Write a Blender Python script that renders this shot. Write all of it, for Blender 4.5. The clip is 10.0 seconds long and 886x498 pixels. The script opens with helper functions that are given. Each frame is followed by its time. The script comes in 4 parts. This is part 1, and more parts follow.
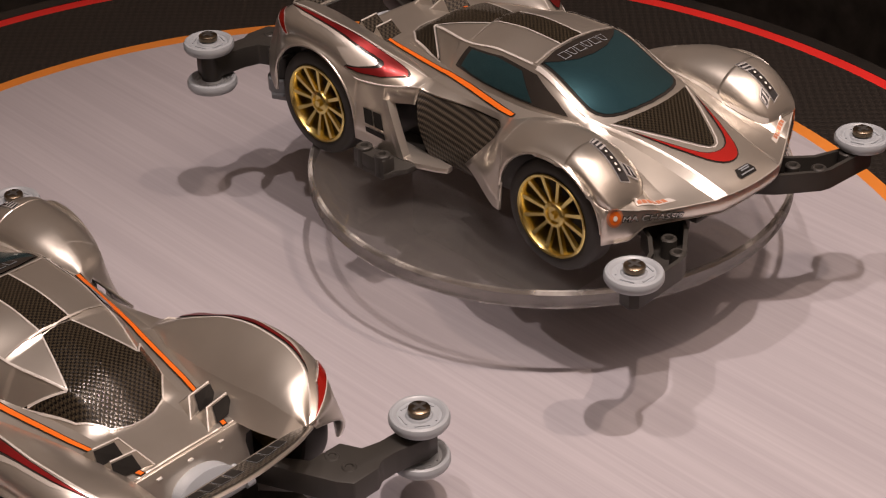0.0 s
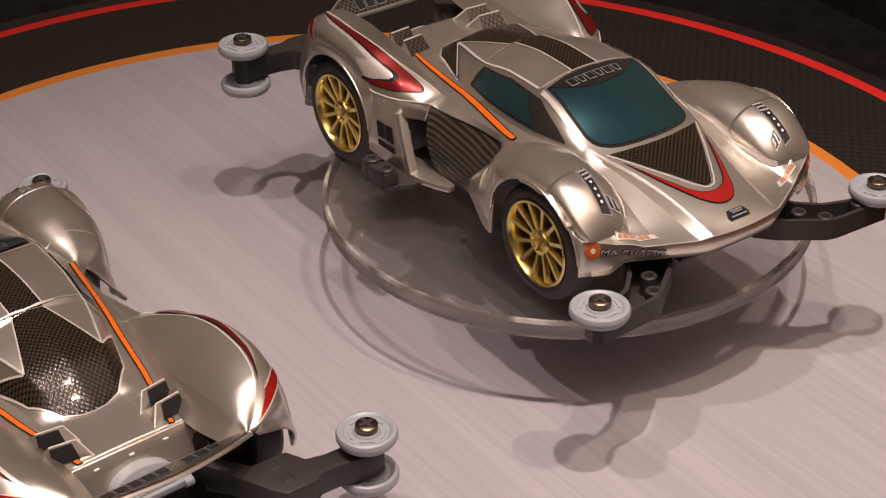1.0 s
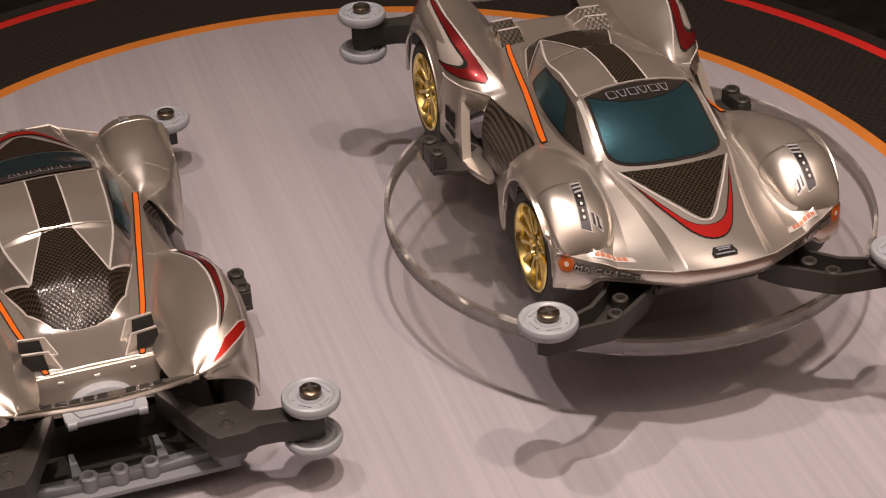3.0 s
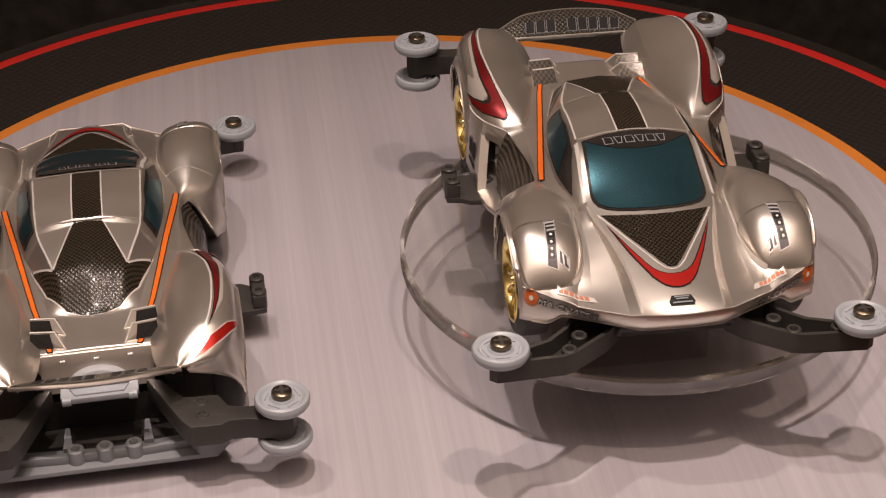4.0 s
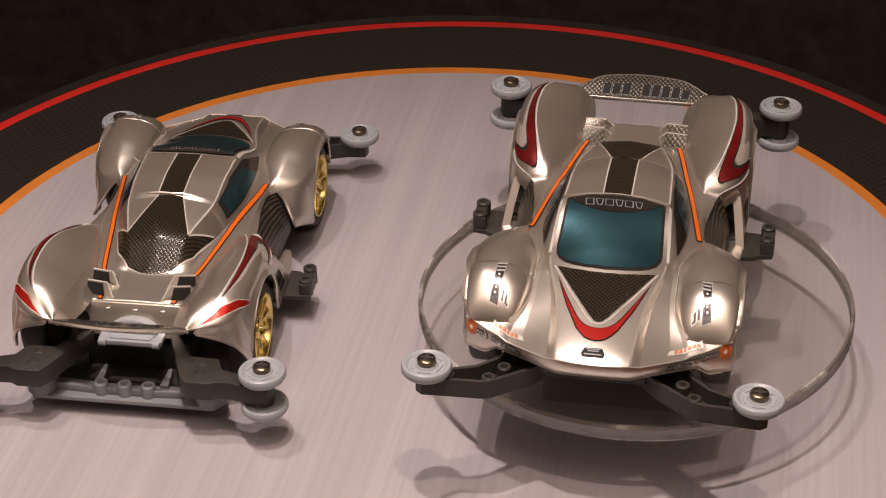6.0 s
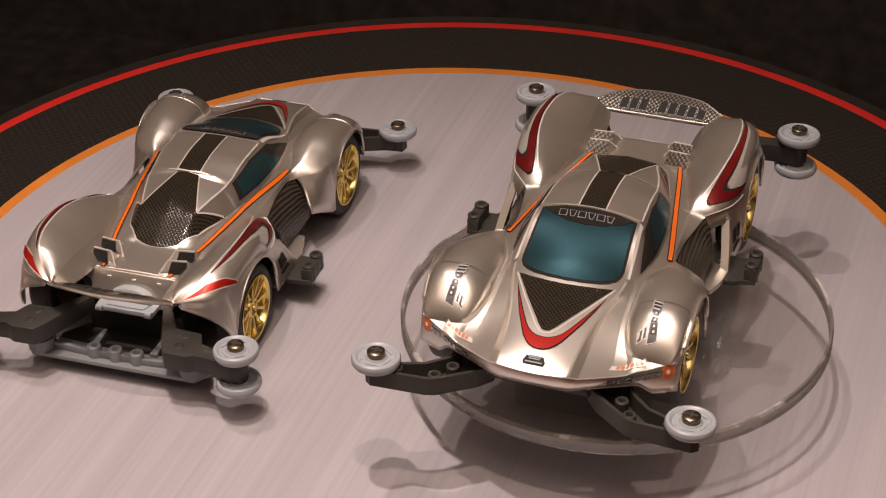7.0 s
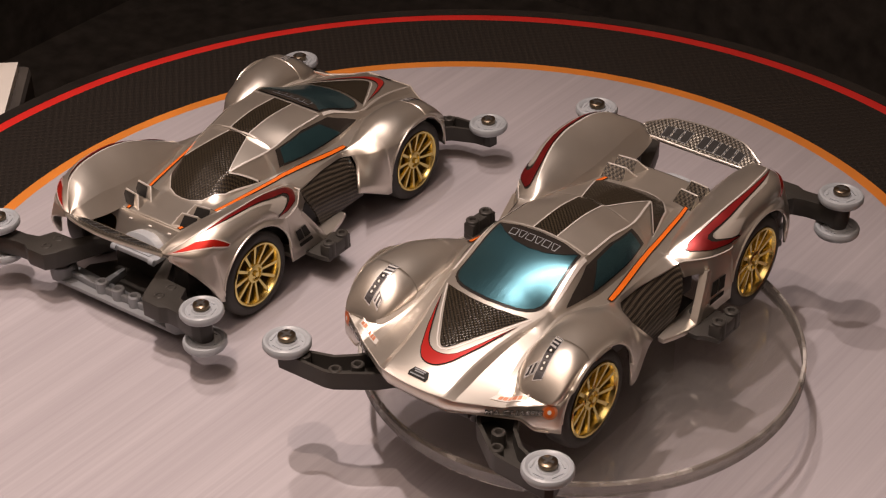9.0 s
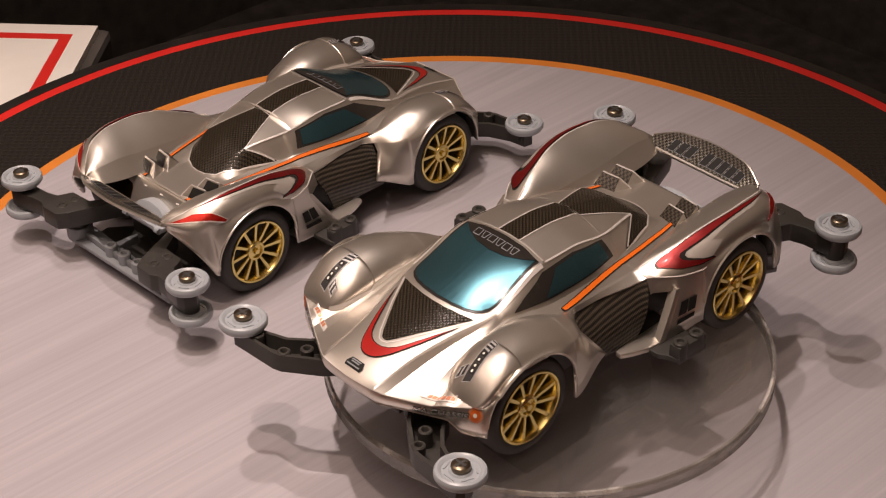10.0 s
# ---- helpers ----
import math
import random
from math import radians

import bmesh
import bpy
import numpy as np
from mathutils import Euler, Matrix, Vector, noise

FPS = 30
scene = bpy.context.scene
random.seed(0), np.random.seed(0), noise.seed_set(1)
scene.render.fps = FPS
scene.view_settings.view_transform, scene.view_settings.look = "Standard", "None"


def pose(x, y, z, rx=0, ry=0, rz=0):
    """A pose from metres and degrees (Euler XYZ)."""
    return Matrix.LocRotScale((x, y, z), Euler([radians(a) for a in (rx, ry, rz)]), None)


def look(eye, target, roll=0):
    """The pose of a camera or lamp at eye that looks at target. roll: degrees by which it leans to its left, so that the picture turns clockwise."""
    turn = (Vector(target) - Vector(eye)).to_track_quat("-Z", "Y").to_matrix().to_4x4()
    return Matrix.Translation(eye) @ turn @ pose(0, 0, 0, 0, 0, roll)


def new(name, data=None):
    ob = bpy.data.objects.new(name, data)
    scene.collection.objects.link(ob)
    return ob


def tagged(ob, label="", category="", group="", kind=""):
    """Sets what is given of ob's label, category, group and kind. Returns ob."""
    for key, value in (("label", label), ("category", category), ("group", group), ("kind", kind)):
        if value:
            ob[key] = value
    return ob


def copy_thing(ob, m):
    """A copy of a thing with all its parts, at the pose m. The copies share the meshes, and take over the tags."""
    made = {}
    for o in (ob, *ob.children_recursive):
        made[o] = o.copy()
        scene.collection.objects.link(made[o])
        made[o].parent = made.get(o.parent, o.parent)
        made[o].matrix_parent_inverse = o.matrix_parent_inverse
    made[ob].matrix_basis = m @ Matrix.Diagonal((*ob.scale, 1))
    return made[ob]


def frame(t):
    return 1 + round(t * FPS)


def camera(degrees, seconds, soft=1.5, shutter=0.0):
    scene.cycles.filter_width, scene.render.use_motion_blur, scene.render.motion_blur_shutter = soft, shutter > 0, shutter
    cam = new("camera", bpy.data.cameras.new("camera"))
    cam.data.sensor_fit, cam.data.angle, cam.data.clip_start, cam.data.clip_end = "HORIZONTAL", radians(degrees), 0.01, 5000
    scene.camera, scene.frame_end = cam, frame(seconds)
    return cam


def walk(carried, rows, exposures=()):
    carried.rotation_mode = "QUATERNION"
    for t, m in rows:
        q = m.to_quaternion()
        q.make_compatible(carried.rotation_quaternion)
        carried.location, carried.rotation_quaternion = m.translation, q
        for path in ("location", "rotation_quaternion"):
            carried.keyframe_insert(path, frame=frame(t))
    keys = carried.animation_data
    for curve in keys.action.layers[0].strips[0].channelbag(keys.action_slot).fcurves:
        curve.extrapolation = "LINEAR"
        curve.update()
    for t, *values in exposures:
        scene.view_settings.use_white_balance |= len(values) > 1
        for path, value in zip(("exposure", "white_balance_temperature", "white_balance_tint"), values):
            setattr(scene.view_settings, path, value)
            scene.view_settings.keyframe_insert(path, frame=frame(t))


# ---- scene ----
from mathutils.bvhtree import BVHTree

# ---------------------------------------------------------------- camera
cam = camera(27.01, 10.0, soft=1.2)
walk(cam, [
    (0, look((-0.2359, -0.2912, 0.2627), (0.0541, 0.0094, -0.0121), -0.85)),
    (0.5, look((-0.2136, -0.3076, 0.2641), (0.0536, 0.0131, -0.0111), -0.77)),
    (1, look((-0.1921, -0.3241, 0.2616), (0.0522, 0.0177, -0.0095), -0.72)),
    (1.5, look((-0.1676, -0.3392, 0.2619), (0.0492, 0.0200, -0.0100), -0.78)),
    (2, look((-0.1404, -0.3492, 0.2648), (0.0431, 0.0250, -0.0115), -1.06)),
    (3.5, look((-0.0685, -0.3968, 0.2786), (0.0199, 0.0098, 0.0013), -1.33)),
    (4, look((-0.0359, -0.4113, 0.2860), (0.0163, 0.0034, 0.0115), -1.32)),
    (4.5, look((-0.0067, -0.4226, 0.2943), (0.0131, -0.0060, 0.0184), -0.94)),
    (5, look((0.0255, -0.4341, 0.3009), (0.0093, -0.0163, 0.0267), -1.44)),
    (6.5, look((0.1305, -0.4556, 0.3272), (0.0181, -0.0522, 0.0539), -1.19)),
    (7, look((0.1659, -0.4420, 0.3273), (0.0224, -0.0486, 0.0541), -1.24)),
    (7.5, look((0.2020, -0.4269, 0.3257), (0.0257, -0.0467, 0.0530), -1.30)),
    (8, look((0.2355, -0.4061, 0.3274), (0.0259, -0.0450, 0.0523), -1.71)),
    (8.5, look((0.2664, -0.3844, 0.3276), (0.0298, -0.0409, 0.0518), -1.59)),
    (9, look((0.2926, -0.3610, 0.3270), (0.0302, -0.0374, 0.0506), -1.61)),
    (9.5, look((0.3193, -0.3355, 0.3272), (0.0328, -0.0342, 0.0495), -1.63)),
    (10, look((0.3434, -0.3116, 0.3254), (0.0352, -0.0319, 0.0484), -1.21)),
], [(0, 0, 6440, 10), (4, 0, 6510, 10), (10, 0, 6620, 10)])

# ---------------------------------------------------------------- light
world = bpy.data.worlds.new("hall")
scene.world = world
world.use_nodes = True
world.node_tree.nodes["Background"].inputs[0].default_value = (1.0, 0.86, 0.74, 1)
world.node_tree.nodes["Background"].inputs[1].default_value = 0.05


def area_lamp(name, x, y, z, sx, sy, watts, colour, target=None):
    data = bpy.data.lights.new(name, "AREA")
    data.shape, data.size, data.size_y, data.energy, data.color = "RECTANGLE", sx, sy, watts, colour
    ob = new(name, data)
    ob.matrix_world = look((x, y, z), target or (x, y + 0.0001, 0))
    return ob


WARM = (1.0, 0.765, 0.65)
KEY = (1.0, 0.815, 0.745)
AMBER = (1.0, 0.74, 0.60)


def spot_lamp(name, x, y, z, radius, watts, colour, target, cone, blend):
    data = bpy.data.lights.new(name, "SPOT")
    data.shadow_soft_size, data.energy, data.color, data.spot_size, data.spot_blend = radius, watts, colour, radians(cone), blend
    ob = new(name, data)
    ob.matrix_world = look((x, y, z), target)
    return ob


spot_lamp("case_spotlight", -0.02, -0.22, 1.20, 0.013, 37.0, KEY, (0.0, -0.20, 0), 40, 1.0)
spot_lamp("case_spotlight", -0.24, 0.02, 1.20, 0.013, 17.5, KEY, (0.0, -0.18, 0), 44, 1.0)
spot_lamp("case_spotlight", 0.16, -0.40, 1.20, 0.013, 19.0, AMBER, (-0.02, -0.26, 0), 42, 1.0)
# Added soft fill from above, unseen; it lifts the shadows and the paint.
area_lamp("ceiling_fill", 0.0, -0.50, 1.7, 2.2, 1.8, 28.0, WARM, (0, -0.1, 0))

# ---------------------------------------------------------------- materials


def material(name, colour=(0.5, 0.5, 0.5), rough=0.5, metal=0.0, coat=0.0, spec=0.5):
    m = bpy.data.materials.new(name)
    m.use_nodes = True
    b = m.node_tree.nodes["Principled BSDF"]
    b.inputs["Base Color"].default_value = (*colour, 1)
    b.inputs["Roughness"].default_value, b.inputs["Metallic"].default_value = rough, metal
    b.inputs["Coat Weight"].default_value, b.inputs["Coat Roughness"].default_value = coat, 0.06
    b.inputs["Specular IOR Level"].default_value = spec
    return m


def node(m, kind, **values):
    n = m.node_tree.nodes.new(kind)
    for key, v in values.items():
        n.inputs[key.replace("_", " ")].default_value = v
    return n


def link(m, a, out, b, into):
    m.node_tree.links.new(a.outputs[out], b.inputs[into])


def principled(m):
    return m.node_tree.nodes["Principled BSDF"]


def coords(m, sx, sy, sz, rz=0.0):
    """Object coordinates, scaled."""
    tc, mp = node(m, "ShaderNodeTexCoord"), node(m, "ShaderNodeMapping")
    mp.inputs["Scale"].default_value = (sx, sy, sz)
    mp.inputs["Rotation"].default_value = (0, 0, rz)
    link(m, tc, "Object", mp, "Vector")
    return mp


def ramp(m, source, out, stops):
    r = node(m, "ShaderNodeValToRGB")
    r.color_ramp.elements[0].position, r.color_ramp.elements[0].color = stops[0][0], (*stops[0][1], 1)
    r.color_ramp.elements[1].position, r.color_ramp.elements[1].color = stops[-1][0], (*stops[-1][1], 1)
    for p, c in stops[1:-1]:
        r.color_ramp.elements.new(p).color = (*c, 1)
    link(m, source, out, r, "Fac")
    return r


def bump(m, source, out, strength, distance=0.0002):
    b = node(m, "ShaderNodeBump", Strength=strength, Distance=distance)
    link(m, source, out, b, "Height")
    link(m, b, "Normal", principled(m), "Normal")
    return b


def speckled(name, colour, rough, metal=0.0, coat=0.0, vary=0.12, grain=900.0, relief=0.06, spec=0.5):
    """A plain finish with soft blotches and a fine grain."""
    m = material(name, colour, rough, metal, coat, spec)
    at = coords(m, 1, 1, 1)
    big, fine = node(m, "ShaderNodeTexNoise", Scale=45.0, Detail=4.0), node(m, "ShaderNodeTexNoise", Scale=grain, Detail=2.0)
    link(m, at, "Vector", big, "Vector"), link(m, at, "Vector", fine, "Vector")
    lo, hi = [tuple(max(0.0, c * k) for c in colour) for k in (1 - vary, 1 + vary)]
    r = ramp(m, big, "Fac", [(0.3, lo), (0.7, hi)])
    link(m, r, "Color", principled(m), "Base Color")
    rr = node(m, "ShaderNodeMapRange", To_Min=max(0.02, rough - 0.05), To_Max=rough + 0.07)
    link(m, big, "Fac", rr, "Value"), link(m, rr, "Result", principled(m), "Roughness")
    bump(m, fine, "Fac", relief, 0.00008)
    return m


PAINT = speckled("silver_metallic_paint", (0.645, 0.605, 0.545), 0.32, metal=0.88, coat=0.25, vary=0.06, grain=5200, relief=0.05)
BRIGHT = speckled("bright_silver_and_highlight", (0.82, 0.79, 0.75), 0.30, metal=0.45, vary=0.05)
PALE = speckled("pale_line_and_highlight", (0.64, 0.60, 0.55), 0.34, metal=0.6, vary=0.05)
CHASSIS = speckled("dark_grey_plastic", (0.033, 0.031, 0.028), 0.40, vary=0.2, grain=2600, relief=0.10, spec=0.4)
# Grey of printed marks and of the bumper, whose shade is in this colour.
GREY = speckled("shade_toned_grey_plastic", (0.20, 0.215, 0.232), 0.40, vary=0.08, grain=2600)
ROLLER = speckled("pale_grey_roller_plastic", (0.315, 0.342, 0.37), 0.33, vary=0.06, grain=2400)
TYRE = speckled("black_rubber", (0.036, 0.034, 0.032), 0.58, vary=0.3, grain=2600, relief=0.15)
GOLD = speckled("gold_plating", (0.80, 0.65, 0.25), 0.24, metal=1.0, vary=0.08)
SCREW = speckled("dark_brass_screw", (0.19, 0.15, 0.105), 0.32, metal=1.0, vary=0.2)
BLACK = speckled("gloss_black_print", (0.022, 0.019, 0.017), 0.18, vary=0.3, coat=0.3)
RED = speckled("metallic_red_print", (0.42, 0.018, 0.014), 0.28, metal=0.35, vary=0.15, coat=0.3)
FLAME_RED = speckled("dark_metallic_red_print", (0.22, 0.011, 0.012), 0.32, metal=0.6, vary=0.4, coat=0.15)
RED_FLAT = speckled("red_line", (0.60, 0.020, 0.016), 0.4, vary=0.08)
ORANGE = speckled("orange_print", (0.66, 0.13, 0.010), 0.32, vary=0.08, coat=0.15)
ORANGE_FOIL = speckled("orange_hatched_foil", (0.62, 0.26, 0.15), 0.28, metal=0.4, vary=0.35, grain=1500, relief=0.3)
RING_ORANGE = speckled("orange_ring_print", (0.60, 0.20, 0.030), 0.40, vary=0.08)
WHITE = speckled("white_print", (0.74, 0.72, 0.68), 0.35, vary=0.05)
LENS_RED = speckled("red_foil_lens", (0.50, 0.022, 0.014), 0.20, metal=0.6, vary=0.3, grain=2500, relief=0.3)
FOIL = speckled("silver_foil", (0.82, 0.81, 0.80), 0.24, metal=0.6, vary=0.15, grain=1800, relief=0.3)
LAMP_PRINT = speckled("lamp_print", (0.13, 0.13, 0.14), 0.22, metal=0.75, vary=0.3, grain=1800, relief=0.3)
LETTER = speckled("dark_lettering", (0.016, 0.015, 0.014), 0.5, vary=0.2, spec=0.15)


def blue_foil():
    m = material("blue_mirror_foil", (0.02, 0.2, 0.26), 0.24, 0.9, 0.3)
    at = coords(m, 3600, 3600, 3600)
    n = node(m, "ShaderNodeTexNoise", Scale=1.0, Detail=3.0)
    link(m, at, "Vector", n, "Vector")
    r = ramp(m, n, "Fac", [(0.3, (0.055, 0.155, 0.195)), (0.7, (0.095, 0.235, 0.285))])
    link(m, r, "Color", principled(m), "Base Color")
    bump(m, n, "Fac", 0.16, 0.0001)
    return m


def carbon(name, dark, light, cell, rough, metal):
    """Woven cloth: two crossed rows of threads that pass over one another."""
    m = material(name, dark, rough, metal, 0.08, 0.22)
    at = coords(m, 1 / cell, 1 / cell, 0, radians(45))
    c = node(m, "ShaderNodeTexChecker", Scale=1.0)
    link(m, at, "Vector", c, "Vector")
    a, b = node(m, "ShaderNodeTexWave", Scale=0.157), node(m, "ShaderNodeTexWave", Scale=0.157)
    a.bands_direction, b.bands_direction = "X", "Y"
    link(m, at, "Vector", a, "Vector"), link(m, at, "Vector", b, "Vector")
    mix = node(m, "ShaderNodeMix")
    link(m, c, "Fac", mix, "Factor"), link(m, a, "Fac", mix, 2), link(m, b, "Fac", mix, 3)
    r = ramp(m, mix, 0, [(0.15, dark), (0.9, light)])
    link(m, r, "Color", principled(m), "Base Color")
    bump(m, mix, 0, 0.24, 0.0002)
    return m


def ribbed(name, dark, light, pitch):
    """Slanted rows of raised threads, crossed by a finer weave."""
    m = material(name, dark, 0.30, 0.15, 0.3)
    at = coords(m, 0, 1 / pitch, 1 / pitch)
    at.inputs["Rotation"].default_value = (radians(10), 0, 0)
    a, c = node(m, "ShaderNodeTexWave", Scale=0.157), node(m, "ShaderNodeTexWave", Scale=0.36)
    a.bands_direction, c.bands_direction = "Z", "Y"
    link(m, at, "Vector", a, "Vector"), link(m, at, "Vector", c, "Vector")
    mix = node(m, "ShaderNodeMix", Factor=0.4)
    link(m, a, "Fac", mix, 2), link(m, c, "Fac", mix, 3)
    r = ramp(m, mix, 0, [(0.25, dark), (0.9, light)])
    link(m, r, "Color", principled(m), "Base Color")
    bump(m, mix, 0, 0.5, 0.0003)
    return m


FOILBLUE = blue_foil()
CARBON = carbon("carbon_weave_print", (0.005, 0.0045, 0.004), (0.042, 0.033, 0.021), 0.00043, 0.22, 0.1)
CARBON_SIDE = ribbed("ribbed_carbon_print", (0.006, 0.005, 0.0045), (0.085, 0.070, 0.052), 0.0006)
CARBON_FOIL = carbon("silver_carbon_foil", (0.020, 0.018, 0.015), (0.14, 0.127, 0.105), 0.0005, 0.27, 0.5)
CARBON_FIN = carbon("dark_carbon_foil", (0.012, 0.0105, 0.009), (0.085, 0.072, 0.055), 0.0005, 0.30, 0.25)
RING = carbon("black_woven_ring", (0.014, 0.0125, 0.0115), (0.024, 0.021, 0.019), 0.0012, 0.22, 0.0)


def brushed_panel():
    m = material("brushed_pale_panel", (0.6, 0.57, 0.57), 0.4, 0.1, 0.2)
    fine, wide = coords(m, 620, 5.5, 1), coords(m, 95, 2.0, 1)
    a, b = node(m, "ShaderNodeTexNoise", Scale=1.0, Detail=5.0, Roughness=0.65), node(m, "ShaderNodeTexNoise", Scale=1.0, Detail=3.0)
    link(m, fine, "Vector", a, "Vector"), link(m, wide, "Vector", b, "Vector")
    add = node(m, "ShaderNodeMix", Factor=0.4)
    link(m, a, "Fac", add, 2), link(m, b, "Fac", add, 3)
    r = ramp(m, add, 0, [(0.28, (0.335, 0.315, 0.345)), (0.5, (0.392, 0.372, 0.402)), (0.74, (0.465, 0.445, 0.475))])
    link(m, r, "Color", principled(m), "Base Color")
    rr = node(m, "ShaderNodeMapRange", To_Min=0.36, To_Max=0.55)
    link(m, a, "Fac", rr, "Value"), link(m, rr, "Result", principled(m), "Roughness")
    bump(m, a, "Fac", 0.05, 0.0001)
    return m


PANEL = brushed_panel()


def acrylic(name, tint, rough, milk, sheen, grain=260.0):
    """Clear sheet: the light passes straight through, with a mirror sheen on top; milk whitens it in patches, as haze
    and glints.
    """
    m = bpy.data.materials.new(name)
    m.use_nodes = True
    t = m.node_tree
    t.nodes.remove(principled(m))
    out = t.nodes["Material Output"]
    clear, gloss, haze = node(m, "ShaderNodeBsdfTransparent"), node(m, "ShaderNodeBsdfGlossy", Roughness=rough), node(m, "ShaderNodeBsdfDiffuse", Color=(0.8, 0.78, 0.75, 1))
    clear.inputs["Color"].default_value = (*tint, 1)
    n = node(m, "ShaderNodeTexNoise", Scale=grain, Detail=4.0)
    link(m, coords(m, 1, 1, 1), "Vector", n, "Vector")
    rr = node(m, "ShaderNodeMapRange", From_Min=0.3 if grain > 500 else 0.46, From_Max=0.85 if grain > 500 else 0.68, To_Min=milk * 0.4, To_Max=milk * (1.4 if grain > 500 else 2.6))
    link(m, n, "Fac", rr, "Value")
    base, top = node(m, "ShaderNodeMixShader"), node(m, "ShaderNodeMixShader")
    link(m, rr, "Result", base, "Fac"), link(m, clear, 0, base, 1), link(m, haze, 0, base, 2)
    top.inputs["Fac"].default_value = sheen
    link(m, base, 0, top, 1), link(m, gloss, 0, top, 2)
    link(m, top, 0, out, "Surface")
    return m


# Milk paints haze and bevel glints; the edge's darker tint imitates refraction.
ACRYLIC = acrylic("clear_acrylic", (0.96, 0.955, 0.95), 0.05, 0.05, 0.08, 1500.0)
ACRYLIC_EDGE = acrylic("polished_acrylic_edge", (0.66, 0.64, 0.61), 0.10, 0.03, 0.16)
ACRYLIC_RIM = acrylic("acrylic_bevel_glints", (0.80, 0.785, 0.76), 0.07, 0.30, 0.38, 95.0)
EDGE_BLACK = speckled("black_gloss_edge", (0.014, 0.013, 0.0125), 0.22, vary=0.3)
# Pale tone of the added walls, which bounce light into the reflections.
HALL = speckled("pale_bounce_wall", (0.46, 0.40, 0.34), 0.8, vary=0.2, grain=120)
ROOF = speckled("warm_grey_bounce", (0.13, 0.112, 0.095), 0.8, vary=0.2, grain=120)
DARK = speckled("dark_cloth", (0.056, 0.050, 0.045), 0.8, vary=0.4, grain=300)

# ---------------------------------------------------------------- mesh helpers
CM = 0.01


def part(name, bm, mat, parent=None, label="", smooth=True, scale=CM, crease=38):
    """Links a bmesh, drawn in centimetres, as one mesh object."""
    bmesh.ops.scale(bm, vec=(scale, scale, scale), verts=bm.verts)
    me = bpy.data.meshes.new(name)
    bm.to_mesh(me)
    bm.free()
    for p in me.polygons:
        p.use_smooth = smooth
    if smooth and crease:
        me.set_sharp_from_angle(angle=radians(crease))
    for mm in mat if isinstance(mat, (list, tuple)) else [mat]:
        me.materials.append(mm)
    ob = new(name, me)
    ob.parent = parent
    return tagged(ob, label)


def box(bm, x0, x1, y0, y1, z0, z1, bevel=0.04):
    made = bmesh.ops.create_cube(bm, size=1)["verts"]
    for v in made:
        v.co = Vector(((x0 + x1) / 2 + v.co.x * (x1 - x0), (y0 + y1) / 2 + v.co.y * (y1 - y0), (z0 + z1) / 2 + v.co.z * (z1 - z0)))
    if bevel:
        edges = list({e for v in made for e in v.link_edges})
        bmesh.ops.bevel(bm, geom=edges, offset=bevel, segments=2, affect="EDGES", profile=0.6)


def lathe(bm, profile, segments=48, matrix=Matrix()):
    """Turns a profile of (radius, height) round the z axis; closes it where the radius is 0."""
    rings = []
    for r, z in profile:
        if r < 1e-6:
            rings.append([bm.verts.new(matrix @ Vector((0, 0, z)))])
        else:
            rings.append([bm.verts.new(matrix @ Vector((r * math.cos(2 * math.pi * k / segments), r * math.sin(2 * math.pi * k / segments), z))) for k in range(segments)])
    for a, b in zip(rings, rings[1:]):
        for k in range(segments):
            q = [a[k % len(a)], a[(k + 1) % len(a)], b[(k + 1) % len(b)], b[k % len(b)]]
            q = [v for n, v in enumerate(q) if v not in q[:n]]
            if len(q) > 2:
                bm.faces.new(q)
    bmesh.ops.recalc_face_normals(bm, faces=bm.faces)


def tube(bm, x, y, z0, z1, r, hole=0.0, bevel=0.03, segments=28):
    """An upright boss, with a blind hole in its top."""
    prof = [(0, z0), (r, z0), (r, z1 - bevel), (r - bevel, z1)]
    prof += [(hole + 0.015, z1), (hole, z1 - 0.02), (hole, z1 - 0.25), (0, z1 - 0.25)] if hole else [(0, z1)]
    lathe(bm, prof, segments, Matrix.Translation((x, y, 0)))


def prism(bm, outline, z0, z1, bevel=0.04):
    """A plate: an outline in plan, from z0 up to z1."""
    low = [bm.verts.new((x, y, z0)) for x, y in outline]
    bottom = bm.faces.new(low)
    made = bmesh.ops.extrude_face_region(bm, geom=[bottom])["geom"]
    up = [g for g in made if isinstance(g, bmesh.types.BMVert)]
    for v in up:
        v.co.z = z1
    if bevel:
        edges = {e for v in up + low for e in v.link_edges}
        bmesh.ops.bevel(bm, geom=list(edges), offset=bevel, segments=2, affect="EDGES", profile=0.6)
    bmesh.ops.recalc_face_normals(bm, faces=bm.faces)


def flipped(outline, side):
    return [(x * side, y) for x, y in (outline if side > 0 else outline[::-1])]


